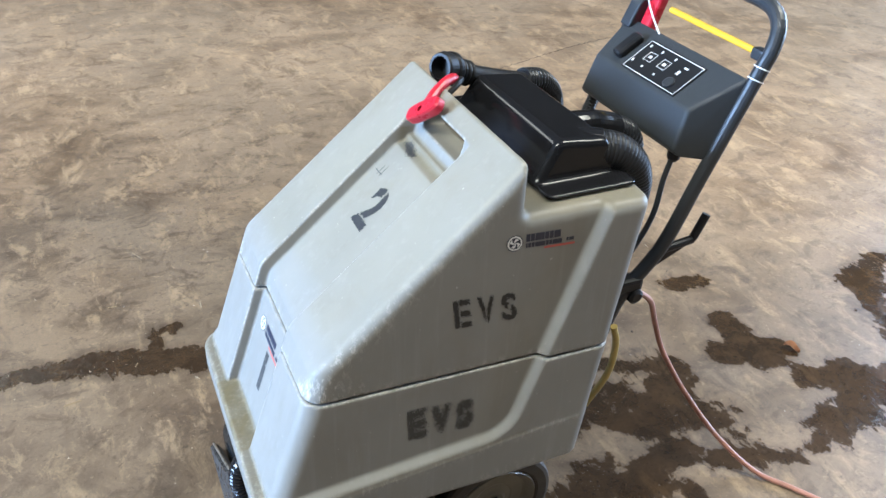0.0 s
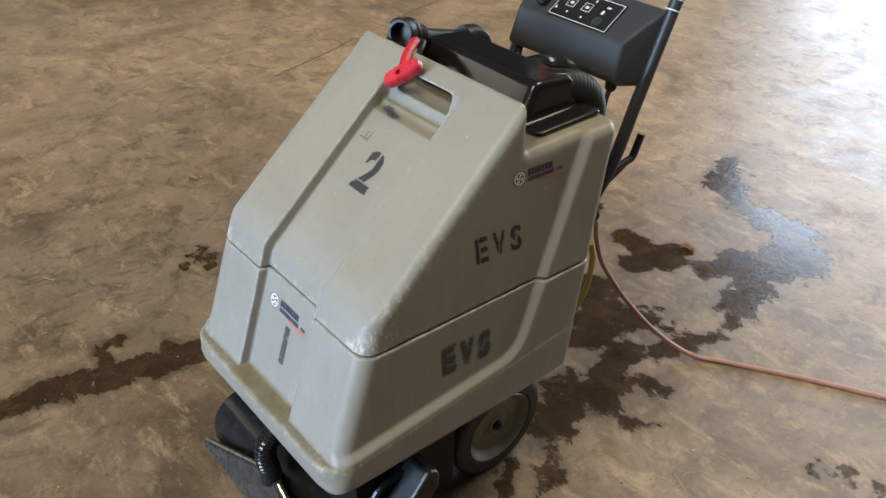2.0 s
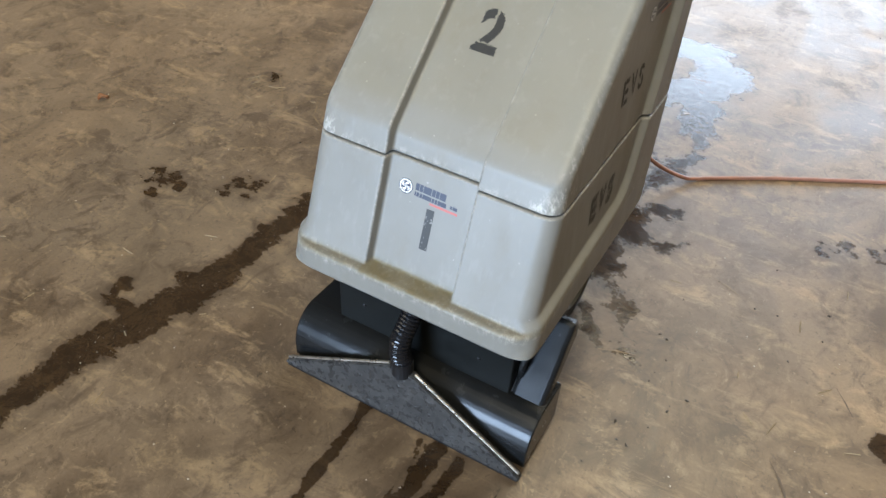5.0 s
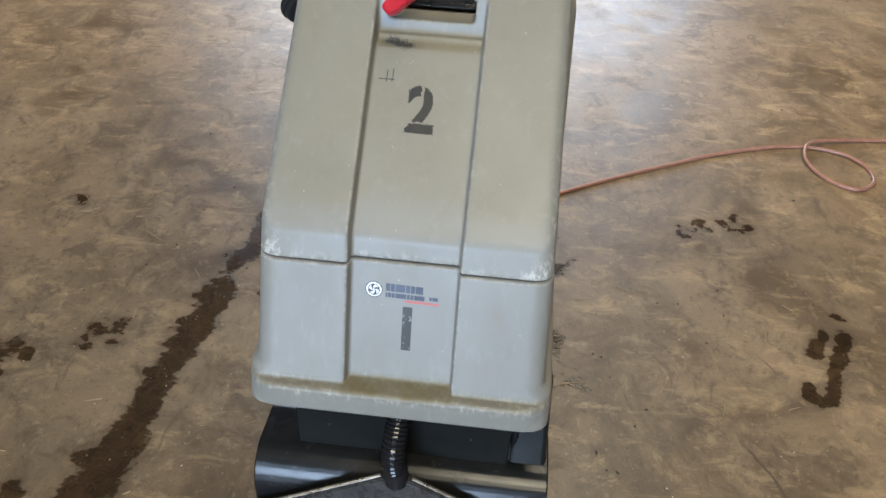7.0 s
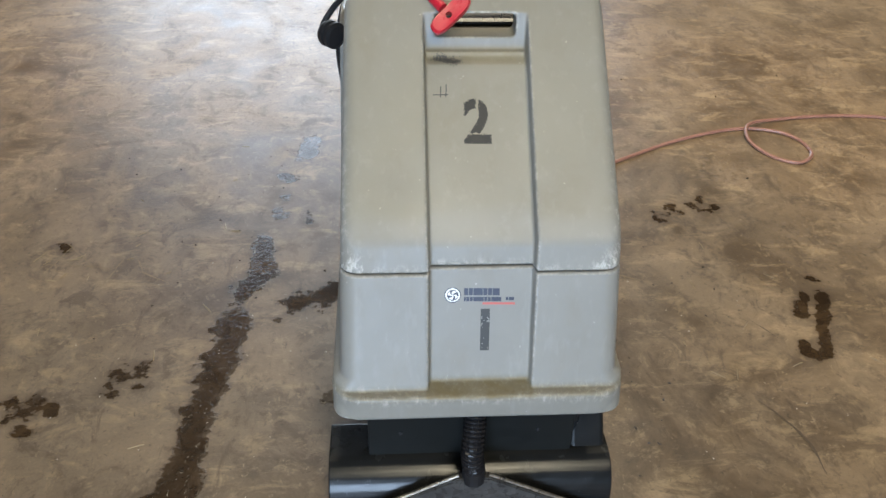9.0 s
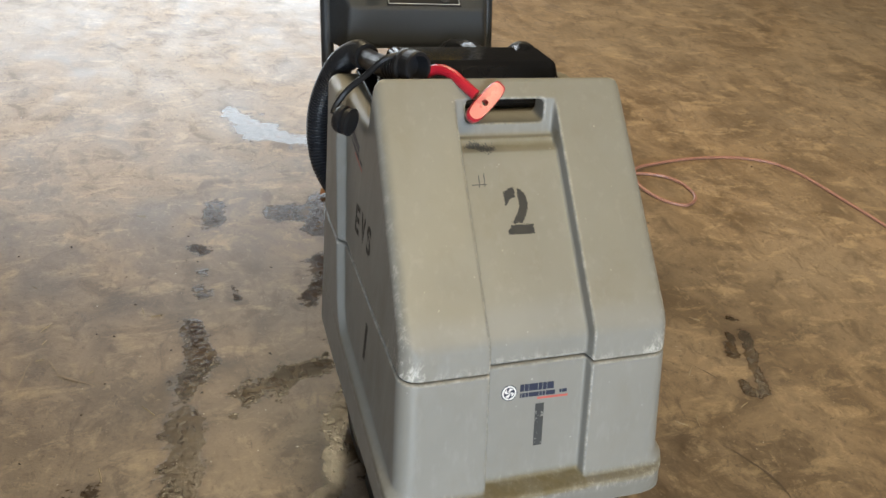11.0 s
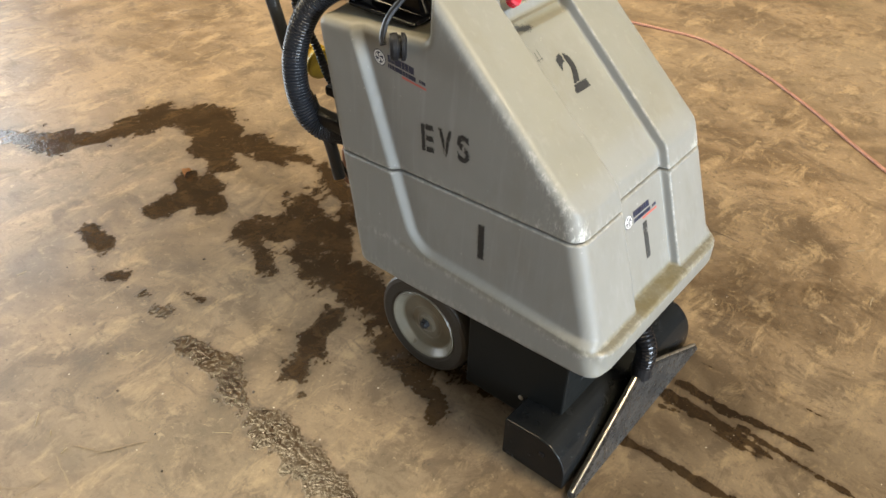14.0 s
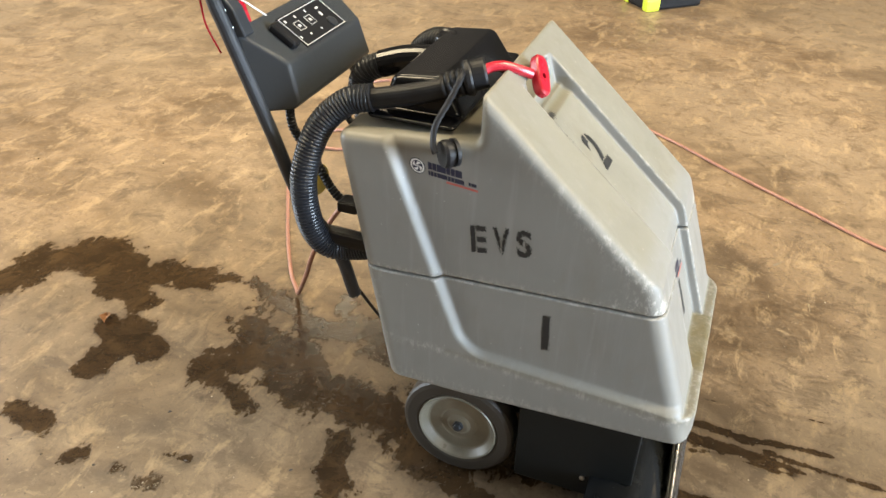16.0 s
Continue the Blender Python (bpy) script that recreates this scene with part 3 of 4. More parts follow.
def soil(me, amount, knocks):
    """Dirt that has settled on a moulded part, the knocks on its edges and the overhead light's tint on upward faces,
    as amounts at each place.
    """
    co = np.empty(len(me.vertices) * 3)
    me.vertices.foreach_get("co", co)
    x, y, z = co.reshape(-1, 3).T
    attr = me.attributes.new("soil", "FLOAT", "POINT")
    attr.data.foreach_set("value", np.clip(amount(np.abs(x), y, z), 0, 1).astype(np.float32))
    up = np.empty(len(me.vertices) * 3)
    me.vertices.foreach_get("normal", up)
    # Mask of the painted light tint: faces that look up, high on the shell.
    attr = me.attributes.new("film_or_tint", "FLOAT", "POINT")
    attr.data.foreach_set("value", (step((up[2::3] - 0.5) / 0.2) * step((z - 0.65) / 0.03)).astype(np.float32))
    attr = me.attributes.new("scuff", "FLOAT", "POINT")
    attr.data.foreach_set("value", np.clip(knocks(np.abs(x), y, z), 0, 1).astype(np.float32))
    return me


def lip_dirt(x, y, z):
    top = 0.383 + 0.055 * (y - 0.05)
    ledge = np.exp(-((z - top) / 0.006) ** 2) * (0.34 + 0.2 * step((0.10 - y) / 0.04) + 0.35 * (x < 0.095) * (y < 0.1)) * (y < 0.5)
    return ledge + 0.16 * (z < 0.38) * (y < 0.06)


def ledge_dirt(x, y, z):
    ledge = np.exp(-((y - 0.392) / 0.016) ** 2) * (x < 0.092) * (z < 0.87) * 0.6
    return ledge + 0.35 * np.exp(-((z - 0.853) / 0.006) ** 2) * (y > 0.47)


def lid_knocks(x, y, z):
    edge = np.exp(-((z - ramp_z(y) + 0.012) / 0.028) ** 2) * step((x - 0.215) / 0.03) * (0.45 + 0.45 * step((0.33 - y) / 0.15))
    corner = np.exp(-((z - 0.60) / 0.022) ** 2) * step((x - 0.17) / 0.06) * step((0.22 - y) / 0.08)
    return edge + corner + 0.35 * np.exp(-((z - seam_z(y) - 0.006) / 0.008) ** 2)


def tank_knocks(x, y, z):
    lip = np.exp(-((z - 0.378 - 0.055 * (y - 0.05)) / 0.010) ** 2) * (0.35 + 0.4 * (y < 0.12))
    foot = np.exp(-((z - 0.320) / 0.014) ** 2) * 0.3
    return lip + foot + 0.4 * np.exp(-((y - 0.66) / 0.02) ** 2) * step((x - 0.22) / 0.02)


tank = part("tank", soil(solid_mesh("tank", tank_solid, (-0.275, -0.005, 0.295), (0.275, 0.72, 0.605), 0.0038), lip_dirt, tank_knocks), GREY, machine, "grey moulded solution tank with a grimy lip")
lid = part("lid", soil(solid_mesh("lid", lid_solid, (-0.275, 0.07, 0.55), (0.275, 0.745, 0.965), 0.0038), ledge_dirt, lid_knocks), GREY, machine, "sloping grey plastic lid with a carrying slot")

# stencils and stickers lie on the shell
from mathutils.bvhtree import BVHTree

bpy.context.view_layer.update()


def shell_tree(ob):
    me = ob.data
    return BVHTree.FromPolygons([ob.matrix_world @ v.co for v in me.vertices], [tuple(p.vertices) for p in me.polygons])


TREES = {"lid": shell_tree(lid), "tank": shell_tree(tank)}


def glyphs(text, height, bold=0.0, spacing=1.0):
    """A test for whether a point of a flat text lies inside a letter, and the text's width."""
    font = bpy.data.curves.new("text", "FONT")
    font.body, font.size, font.offset, font.space_character, font.resolution_u = text, 1.0, bold, spacing, 6
    ob = bpy.data.objects.new("text", font)
    me = bpy.data.meshes.new_from_object(ob)
    bpy.data.objects.remove(ob)
    v = np.array([p.co[:] for p in me.vertices])
    lo, hi = v.min(0), v.max(0)
    scale = height / (hi[1] - lo[1])
    tree = BVHTree.FromPolygons([((p[0] - lo[0]) * scale, (p[1] - lo[1]) * scale, 0) for p in v], [tuple(p.vertices) for p in me.polygons])
    bpy.data.meshes.remove(me)
    return (lambda a, b: tree.ray_cast(Vector((a, b, 1)), Vector((0, 0, -1)))[0] is not None), (hi[0] - lo[0]) * scale


def print_on(name, on, corner, along, up, way, width, height, inside, material, wear=0.0, cell=0.0013, lift=0.0004, label="", fuzz=0.0):
    """A thin print: cells of a flat pattern, cast onto the shell along way."""
    corner, along, up, way = Vector(corner), Vector(along).normalized(), Vector(up).normalized(), Vector(way).normalized()
    nx, ny = int(width / cell) + 1, int(height / cell) + 1
    place, faces, verts = {}, [], []
    rng = random.Random(3)

    def vert(i, j):
        if (i, j) not in place:
            start = corner + along * (i * cell) + up * (j * cell) - way * 0.06
            hit, normal, _, _ = TREES[on].ray_cast(start, way, 0.2)
            place[i, j] = None if hit is None else len(verts)
            if hit is not None:
                verts.append(hit + normal * lift if normal.dot(way) < 0 else hit - normal * lift)
        return place[i, j]

    for i in range(nx):
        for j in range(ny):
            a, b = (i + 0.5) * cell, (j + 0.5) * cell
            if not inside(a + rng.gauss(0, fuzz), b + rng.gauss(0, fuzz)):
                continue
            if wear and noise.noise(Vector((a * 260, b * 260, corner.x * 50 + corner.y * 31))) < -1 + 2 * wear * (0.6 + 0.5 * noise.noise(Vector((a * 40, b * 40, 7)))):
                continue
            quad = [vert(i, j), vert(i + 1, j), vert(i + 1, j + 1), vert(i, j + 1)]
            if None not in quad:
                faces.append(quad)
    me = bpy.data.meshes.new(name)
    me.from_pydata([v[:] for v in verts], [], faces)
    return part(name, me, material, machine, label, smooth=False)


def stencil(text, height, bold, spacing, bridges=()):
    """Stencil lettering; bridges: strips (a, b, of x, or -1 - y) left bare."""
    test, width = glyphs(text, height, bold, spacing)

    def inside(a, b):
        for x0, y0, x1, y1 in bridges:
            if x0 < a / width < x1 and y0 < b / height < y1:
                return False
        return test(a, b)
    return inside, width


RAMP_UP = (0, 0.747, 0.665)
RAMP_IN = (0, 0.665, -0.747)
FRONT_UP = (0, 0.316, 0.949)
two, w2 = stencil("2", 0.078, 0.035, 1.0, [(0.46, 0.66, 0.56, 1.1), (0.0, 0.205, 1.0, 0.235)])
print_on("number_stencil", "lid", (-0.025, 0.2655, 0.7455), (1, -0.02, 0), RAMP_UP, RAMP_IN, w2, 0.086, lambda a, b: two(a * 1.08, b * 0.95), INK, 0.12, fuzz=0.0007, label="black stencilled number")
pen = [(0.0, 0.004, 0.026, 0.0055), (0.012, 0.0, 0.0135, 0.022), (0.0215, 0.001, 0.023, 0.024)]
print_on("pen_mark", "lid", (-0.077, 0.327, 0.803), (1, 0.0, 0.03), RAMP_UP, RAMP_IN, 0.028, 0.026,
         lambda a, b: any(x0 <= a - 0.06 * b <= x1 and y0 <= b <= y1 for x0, y0, x1, y1 in pen), FADED, 0.35, cell=0.0008)
bar = lambda a, b: True
print_on("number_stencil", "tank", (0.000, 0.070, 0.438), (1, 0, 0), FRONT_UP, (0, 1, 0), 0.0150, 0.079, bar, FADED, 0.50, cell=0.0010, fuzz=0.0006, label="worn black stencilled stroke")
print_on("number_stencil", "tank", (-0.27, 0.314, 0.458), (0, -1, 0.1), (0, 0.05, 1), (1, 0, 0), 0.0175, 0.083, lambda a, b: 0.0015 < a < 0.016 and 0.002 < b < 0.081, INK, 0.06, label="black stencilled stroke", fuzz=0.0012)
print_on("dark_smudge", "lid", (-0.086, 0.372, 0.82), (1, 0, 0), (0, 0.9, 0.43), (0, 0.2, -1), 0.075, 0.036,
         lambda a, b: ((a - 0.036) / 0.026) ** 2 + ((b - 0.020 - 0.004 * math.sin(90 * a)) / 0.008) ** 2 < 1, FADED, 0.25, fuzz=0.0025, label="dark smudge on the ledge under the slot")
evs_rows = [(0.0, 0.029, "E", (0.30, -0.1, 0.38, 1.1)), (0.0415, 0.029, "V", (0.44, -0.1, 0.53, 0.60)), (0.083, 0.027, "S", (0.40, 0.38, 0.60, 0.60))]
evs_tests = [(start, wide, *glyphs(letter, 0.056, 0.03), cut) for start, wide, letter, cut in evs_rows]


def evs(a, b):
    """The three narrow stencilled letters, each with its bare bridge."""
    for start, wide, test, full, (x0, y0, x1, y1) in evs_tests:
        u = (a - start) / wide
        if 0 <= u <= 1:
            return not (x0 < u < x1 and y0 < b / 0.056 < y1) and test(u * full, b)
    return False


print_on("letter_stencil", "lid", (-0.27, 0.462, 0.640), (0, -1, 0.12), (0, 0.10, 1), (1, 0, 0), 0.122, 0.060, lambda a, b: evs(a / 1.04, b), INK, 0.10, fuzz=0.0011, label="black stencilled letters")
print_on("letter_stencil", "lid", (0.27, 0.350, 0.673), (0, 1, -0.10), (0, -0.14, 1), (-1, 0, 0), 0.120, 0.060, lambda a, b: evs(a / 1.03, b), INK, 0.10, fuzz=0.0011, label="black stencilled letters")
print_on("letter_stencil", "tank", (0.27, 0.272, 0.458), (0, 1, -0.10), (0, -0.06, 1), (-1, 0, 0), 0.125, 0.070, lambda a, b: evs(a / 1.08, b / 1.1) or evs((a - 0.004) / 1.08, (b - 0.007) / 1.1), FADED, 0.26, fuzz=0.0028, label="smudged black stencilled letters")


def sticker(on, corner, along, up, way, width):
    """A maker's label, as plain shapes: a ringed disc, two dark bars, a red bar."""
    s = width / 0.135
    disc = lambda a, b: math.hypot(a - 0.016 * s, b - 0.020 * s) < 0.0155 * s
    white = lambda a, b: 0.011 * s < math.hypot(a - 0.016 * s, b - 0.020 * s) < 0.0138 * s or (math.hypot(a - 0.016 * s, b - 0.020 * s) < 0.0095 * s and math.sin(4 * math.atan2(b - 0.020 * s, a - 0.016 * s) + 420 / s * math.hypot(a - 0.016 * s, b - 0.020 * s)) > 0)
    gap = lambda a, n: (a / (0.0068 * s) * n) % 1.0 > 0.09
    bars = lambda a, b: (0.037 * s < a < 0.104 * s and 0.0195 * s < b < 0.0345 * s and gap(a, 0.75)) or (0.037 * s < a < 0.108 * s and 0.0075 * s < b < 0.0165 * s and gap(a, 1.0)) or (0.117 * s < a < 0.132 * s and 0.0095 * s < b < 0.0165 * s and gap(a, 0.9))
    red = lambda a, b: 0.073 * s < a < 0.134 * s and 0.001 * s < b < 0.0052 * s
    for name, test, material, lift in (("sticker_disc", disc, NAVY, 0.0004), ("sticker_emblem", white, WHITE, 0.0008), ("sticker_print", bars, NAVY, 0.0004), ("sticker_underline", red, REDPRINT, 0.0004)):
        print_on(name, on, corner, along, up, way, 0.137 * s, 0.037 * s, test, material, 0.0, 0.0011 * s, lift)


sticker("tank", (-0.064, 0.098, 0.522), (1, 0, -0.02), FRONT_UP, (0, 1, 0), 0.124)
sticker("lid", (-0.27, 0.585, 0.775), (0, -1, -0.10), (0, 0.10, 1), (1, 0, 0), 0.130)
sticker("lid", (0.27, 0.430, 0.793), (0, 1, -0.06), (0, -0.05, 1), (-1, 0, 0), 0.126)

# vacuum dome behind the ramp
def dome_solid(x, y, z):
    ax = np.abs(x)
    rise = np.clip((z - 0.855) / 0.07, 0, 1.2)
    body = rounded(ax - 0.162 + 0.010 * rise, np.maximum(0.512 + 0.045 * rise - y, y - 0.675 + 0.020 * rise) * 0.9, 0.014)
    body = rounded(body, z - 0.926 + 0.10 * (y - 0.56), 0.010)
    flange = rounded(rounded(ax - 0.205, np.abs(y - 0.600) - 0.084, 0.012), z - 0.861, 0.003)
    return rounded(joined(body, flange, 0.006), 0.8545 - z, 0.002)


dome = part("vacuum_dome", solid_mesh("vacuum_dome", dome_solid, (-0.225, 0.46, 0.845), (0.225, 0.70, 0.97), 0.004), DOME, machine, "glossy black vacuum dome")
part("duct_elbow", tube(even(curve_points([(0.095, 0.618, 0.885), (0.114, 0.636, 0.888), (0.127, 0.656, 0.887)], 10), 0.007), 0.0335, 32), DOME, machine, "glossy black duct elbow")
part("elbow_hose", ribbed([(0.124, 0.650, 0.887), (0.135, 0.682, 0.880), (0.141, 0.710, 0.857), (0.141, 0.726, 0.82), (0.136, 0.728, 0.77), (0.13, 0.72, 0.71)], 0.0340, 0.0062, 0.0012, 30), BLACK, machine, "black ribbed hose on the duct elbow")
part("duct_pipe", tube(even(curve_points([(0.035, 0.63, 0.887), (0.030, 0.70, 0.880), (0.022, 0.760, 0.862)]), 0.01), 0.028, 20), DOME, machine)
part("duct_hose", ribbed([(0.023, 0.752, 0.865), (0.022, 0.790, 0.845), (0.021, 0.806, 0.81), (0.02, 0.795, 0.75), (0.01, 0.745, 0.68), (0.01, 0.68, 0.65)], 0.0265, 0.009, 0.0025, 20), HOSE, machine, "faded black ribbed hose")

# drain hose on the side
part("drain_hose", ribbed([(-0.205, 0.655, 0.582), (-0.208, 0.715, 0.566), (-0.222, 0.762, 0.566), (-0.240, 0.788, 0.605), (-0.248, 0.799, 0.675), (-0.241, 0.797, 0.745), (-0.218, 0.772, 0.825), (-0.194, 0.725, 0.872), (-0.184, 0.679, 0.883)], 0.0262, 0.0070, 0.0026, 22), HOSE, machine, "thick black ribbed drain hose")
part("hose_cuff", tube(even(curve_points([(-0.185, 0.684, 0.880), (-0.180, 0.63, 0.893), (-0.175, 0.575, 0.909), (-0.168, 0.535, 0.922)]), 0.012), 0.0195, 24), BLACK, machine, "smooth black hose cuff")
part("hose_collar", ribbed([(-0.170, 0.548, 0.920), (-0.160, 0.508, 0.936)], 0.0245, 0.011, 0.0035, 24), BLACK, machine)
mouth = lathe([(0.030, 0.017), (0.0, 0.0205), (0.0, 0.0255), (0.004, 0.0275), (0.024, 0.0275), (0.028, 0.024), (0.034, 0.024)], 30)
bmesh.ops.transform(mouth, matrix=Matrix.Translation((-0.144, 0.480, 0.948)) @ pose(0, 0, 0, 0, 14, 112), verts=mouth.verts[:])
part("hose_mouth", mouth, BLACK, machine, "open black hose end")
flange = lathe([(-0.007, 0.022), (-0.007, 0.029), (-0.003, 0.0315), (0.004, 0.0315), (0.008, 0.029), (0.008, 0.022)], 30)
bmesh.ops.transform(flange, matrix=Matrix.Translation((-0.156, 0.508, 0.938)) @ pose(0, 0, 0, 0, 14, 112), verts=flange.verts[:])
part("hose_flange", flange, BLACK, machine, "black flange ring behind the hose end")
part("cap_strap", tube(even(curve_points([(-0.168, 0.515, 0.957), (-0.198, 0.510, 0.950), (-0.224, 0.520, 0.918), (-0.252, 0.532, 0.885), (-0.272, 0.528, 0.857), (-0.279, 0.518, 0.842)]), 0.006), 0.0058, 8), BLACK, machine)
cap = lathe([(-0.016, 0.012), (-0.016, 0.024), (-0.010, 0.027), (-0.002, 0.027), (0.0, 0.022), (0.006, 0.022), (0.006, 0.027), (0.013, 0.027), (0.016, 0.02)], 26)
bmesh.ops.transform(cap, matrix=Matrix.Translation((-0.259, 0.503, 0.842)) @ pose(0, 0, 0, 0, 0, -45) @ Matrix.Scale(0.92, 4), verts=cap.verts[:])
part("drain_cap", cap, BLACK, machine, "black hose cap on a strap")
part("lever_rod", tube(even(curve_points([(-0.122, 0.500, 0.930), (-0.107, 0.490, 0.941), (-0.090, 0.468, 0.943), (-0.074, 0.442, 0.934), (-0.056, 0.420, 0.922)]), 0.006), lambda i: 0.0092, 14), RED, machine, "red lever arm")
grip_bm = bmesh.new()
grip_ring = [(0.042 * math.copysign(abs(math.cos(a)) ** 0.6, math.cos(a)), 0.0150 * math.copysign(abs(math.sin(a)) ** 0.6, math.sin(a))) for a in (2 * math.pi * i / 28 for i in range(28))]
grip_hole = [(0.0055 * math.cos(a) - 0.004, 0.0055 * math.sin(a)) for a in (2 * math.pi * i / 28 for i in range(28))]
loops = [[grip_bm.verts.new((x * k, y * k, z)) for x, y in ring] for ring, k, z in ((grip_ring, 0.9, 0.010), (grip_ring, 1.0, 0.006), (grip_ring, 1.0, -0.006), (grip_ring, 0.9, -0.010), (grip_hole, 1.0, -0.0095), (grip_hole, 1.0, 0.0095))]
for a, b in zip(loops, loops[1:] + loops[:1]):
    for i in range(28):
        grip_bm.faces.new((a[i], a[(i + 1) % 28], b[(i + 1) % 28], b[i]))
bmesh.ops.recalc_face_normals(grip_bm, faces=grip_bm.faces[:])
along = Vector((0.025, 0.013, 0.020)).normalized()
out = Vector((-0.15, -0.80, 0.60))
out = (out - along * out.dot(along)).normalized()
side_way = out.cross(along)
bmesh.ops.transform(grip_bm, matrix=Matrix(((along.x, side_way.x, out.x, -0.045), (along.y, side_way.y, out.y, 0.410), (along.z, side_way.z, out.z, 0.917), (0, 0, 0, 1))), verts=grip_bm.verts[:])
part("lever_grip", grip_bm, RED, machine, "red lever grip with a hole")
part("lever_strap", tube(even(curve_points([(-0.128, 0.506, 0.924), (-0.106, 0.506, 0.938), (-0.084, 0.486, 0.936), (-0.070, 0.455, 0.922)]), 0.006), 0.0055, 8), BLACK, machine)

# wheels
for side in (-1, 1):
    wheel = new("wheel")
    wheel.matrix_world = pose(0.172 * side, 0.493 + 0.003 * side, 0.1305, 0, 0, 0 if side > 0 else 180)
    wheel.parent = machine
    bpy.context.view_layer.update()
    wheel.matrix_parent_inverse = machine.matrix_world.inverted()
    bpy.context.view_layer.update()
    m = wheel.matrix_world
    part("tyre", lathe([(-0.030, 0.090), (-0.030, 0.124), (-0.024, 0.130), (0.014, 0.130), (0.021, 0.126), (0.0245, 0.118), (0.025, 0.098), (0.022, 0.092), (0.0, 0.088)], 56, m), TYRE, wheel, "worn grey rubber tyre")
    part("rim", lathe([(-0.026, 0.091), (0.022, 0.0915), (0.0255, 0.0895), (0.023, 0.086), (0.009, 0.074), (0.0070, 0.070), (0.0080, 0.045), (0.0070, 0.041), (0.0090, 0.028), (0.013, 0.021), (0.013, 0.013)], 48, m), RIM, wheel, "dished grey rim with brown grime")
    part("axle_nut", lathe([(0.008, 0.013), (0.018, 0.013), (0.019, 0.009), (0.025, 0.0085), (0.026, 0.004)], 6, m), TUBE, wheel)

# chassis and brush head
part("chassis", block(-0.205, 0.205, 0.098, 0.350, 0.055, 0.312, 0.004), PLATE, machine, "black steel chassis box")
part("axle", tube([Vector((-0.18, 0.493, 0.1305)), Vector((0.18, 0.493, 0.1305))], 0.010, 14), PLATE, machine)
part("rear_bracket", block(-0.13, 0.13, 0.350, 0.60, 0.16, 0.312, 0.006), PLATE, machine)
quarter = [(0.030, 0.012), (0.030, 0.045)] + [(0.098 - 0.068 * math.cos(a), 0.046 + 0.078 * math.sin(a)) for a in (radians(q) for q in range(10, 95, 10))] + [(0.185, 0.118), (0.185, 0.012)]
part("brush_housing", prism(quarter, -0.285, 0.285, 0.003), HOUSING, machine, "glossy black rounded brush housing")
part("belt_cover", prism([(0.078, 0.092), (0.104, 0.068), (0.25, 0.208), (0.248, 0.246), (0.220, 0.262)], 0.206, 0.279, 0.010), HOUSING, machine, "black angled belt cover")
part("belt_guard", prism([(0.09, 0.10), (0.17, 0.07), (0.22, 0.20), (0.20, 0.24)], 0.2052, 0.209, 0.001), PLATE, machine)
part("belt_loop", tube(even(curve_points([(0.211, 0.135, 0.15), (0.213, 0.130, 0.185), (0.216, 0.150, 0.215), (0.220, 0.185, 0.225), (0.224, 0.215, 0.23)]), 0.008), 0.009, 10), HOUSING, machine)
part("end_slot", block(-0.2875, -0.2845, 0.083, 0.094, 0.078, 0.086, 0), BLACK, machine)
for bx, bz in ((-0.141, 0.116), (-0.141, 0.188), (0.132, 0.116), (0.132, 0.188)):
    screw = lathe([(0, 0.0045), (0.002, 0.004), (0.003, 0.002)], 8, Matrix.Translation((bx, 0.098, bz)) @ pose(0, 0, 0, 0, 0, -90))
    part("screw", screw, BLACK, machine)
for sx in (-1, 1):
    screw = lathe([(0, 0.0065), (0.002, 0.006), (0.003, 0.003)], 8, Matrix.Translation((0.205 * sx, 0.20, 0.105)) @ pose(0, 0, 0, 0, 0, 0 if sx > 0 else 180))
    part("screw", screw, STEEL, machine)

# vacuum shoe: a leaning hollow triangle
shoe_out = [(-0.290, 0.010), (0.290, 0.010), (0.284, 0.022), (0.030, 0.146), (-0.030, 0.146), (-0.284, 0.022)]
shoe_bm = bmesh.new()
front = [shoe_bm.verts.new((x, -0.004 + 0.13 * z, z)) for x, z in shoe_out]
rear = [shoe_bm.verts.new((x, 0.014 + 0.13 * z, z)) for x, z in shoe_out]
shoe_bm.faces.new(front)
shoe_bm.faces.new(rear[::-1])
for i in range(6):
    shoe_bm.faces.new((front[i], front[(i + 1) % 6], rear[(i + 1) % 6], rear[i]))
bmesh.ops.recalc_face_normals(shoe_bm, faces=shoe_bm.faces[:])
bmesh.ops.bevel(shoe_bm, geom=shoe_bm.edges[:], offset=0.002, segments=2, affect="EDGES")
shoe = part("vacuum_shoe", shoe_bm, SHOE, machine, "wet dark metal vacuum shoe")
for sx in (-1, 1):
    part("shoe_edge", tube([Vector((0.284 * sx, 0.007, 0.024)), Vector((0.157 * sx, 0.015, 0.086)), Vector((0.030 * sx, 0.024, 0.148))], 0.0034, 8), EDGE, shoe, "worn bright edge strip")
part("squeegee_lip", block(-0.285, 0.285, 0.000, 0.006, 0.002, 0.016, 0.001), BLACK, shoe)
part("shoe_spout", tube(even(curve_points([(0, 0.024, 0.135), (-0.001, 0.026, 0.155), (-0.002, 0.025, 0.178)]), 0.008), 0.0225, 18), BLACK, machine)
part("shoe_hose", ribbed([(-0.002, 0.025, 0.172), (-0.006, 0.022, 0.20), (-0.006, 0.028, 0.232), (-0.002, 0.052, 0.268), (0.002, 0.085, 0.318)], 0.0225, 0.0085, 0.0024, 18), DOME, machine, "black ribbed suction hose")

# push handle with the control box; it stands off the middle
YAW = Matrix.Translation((-0.038, 0, 0))


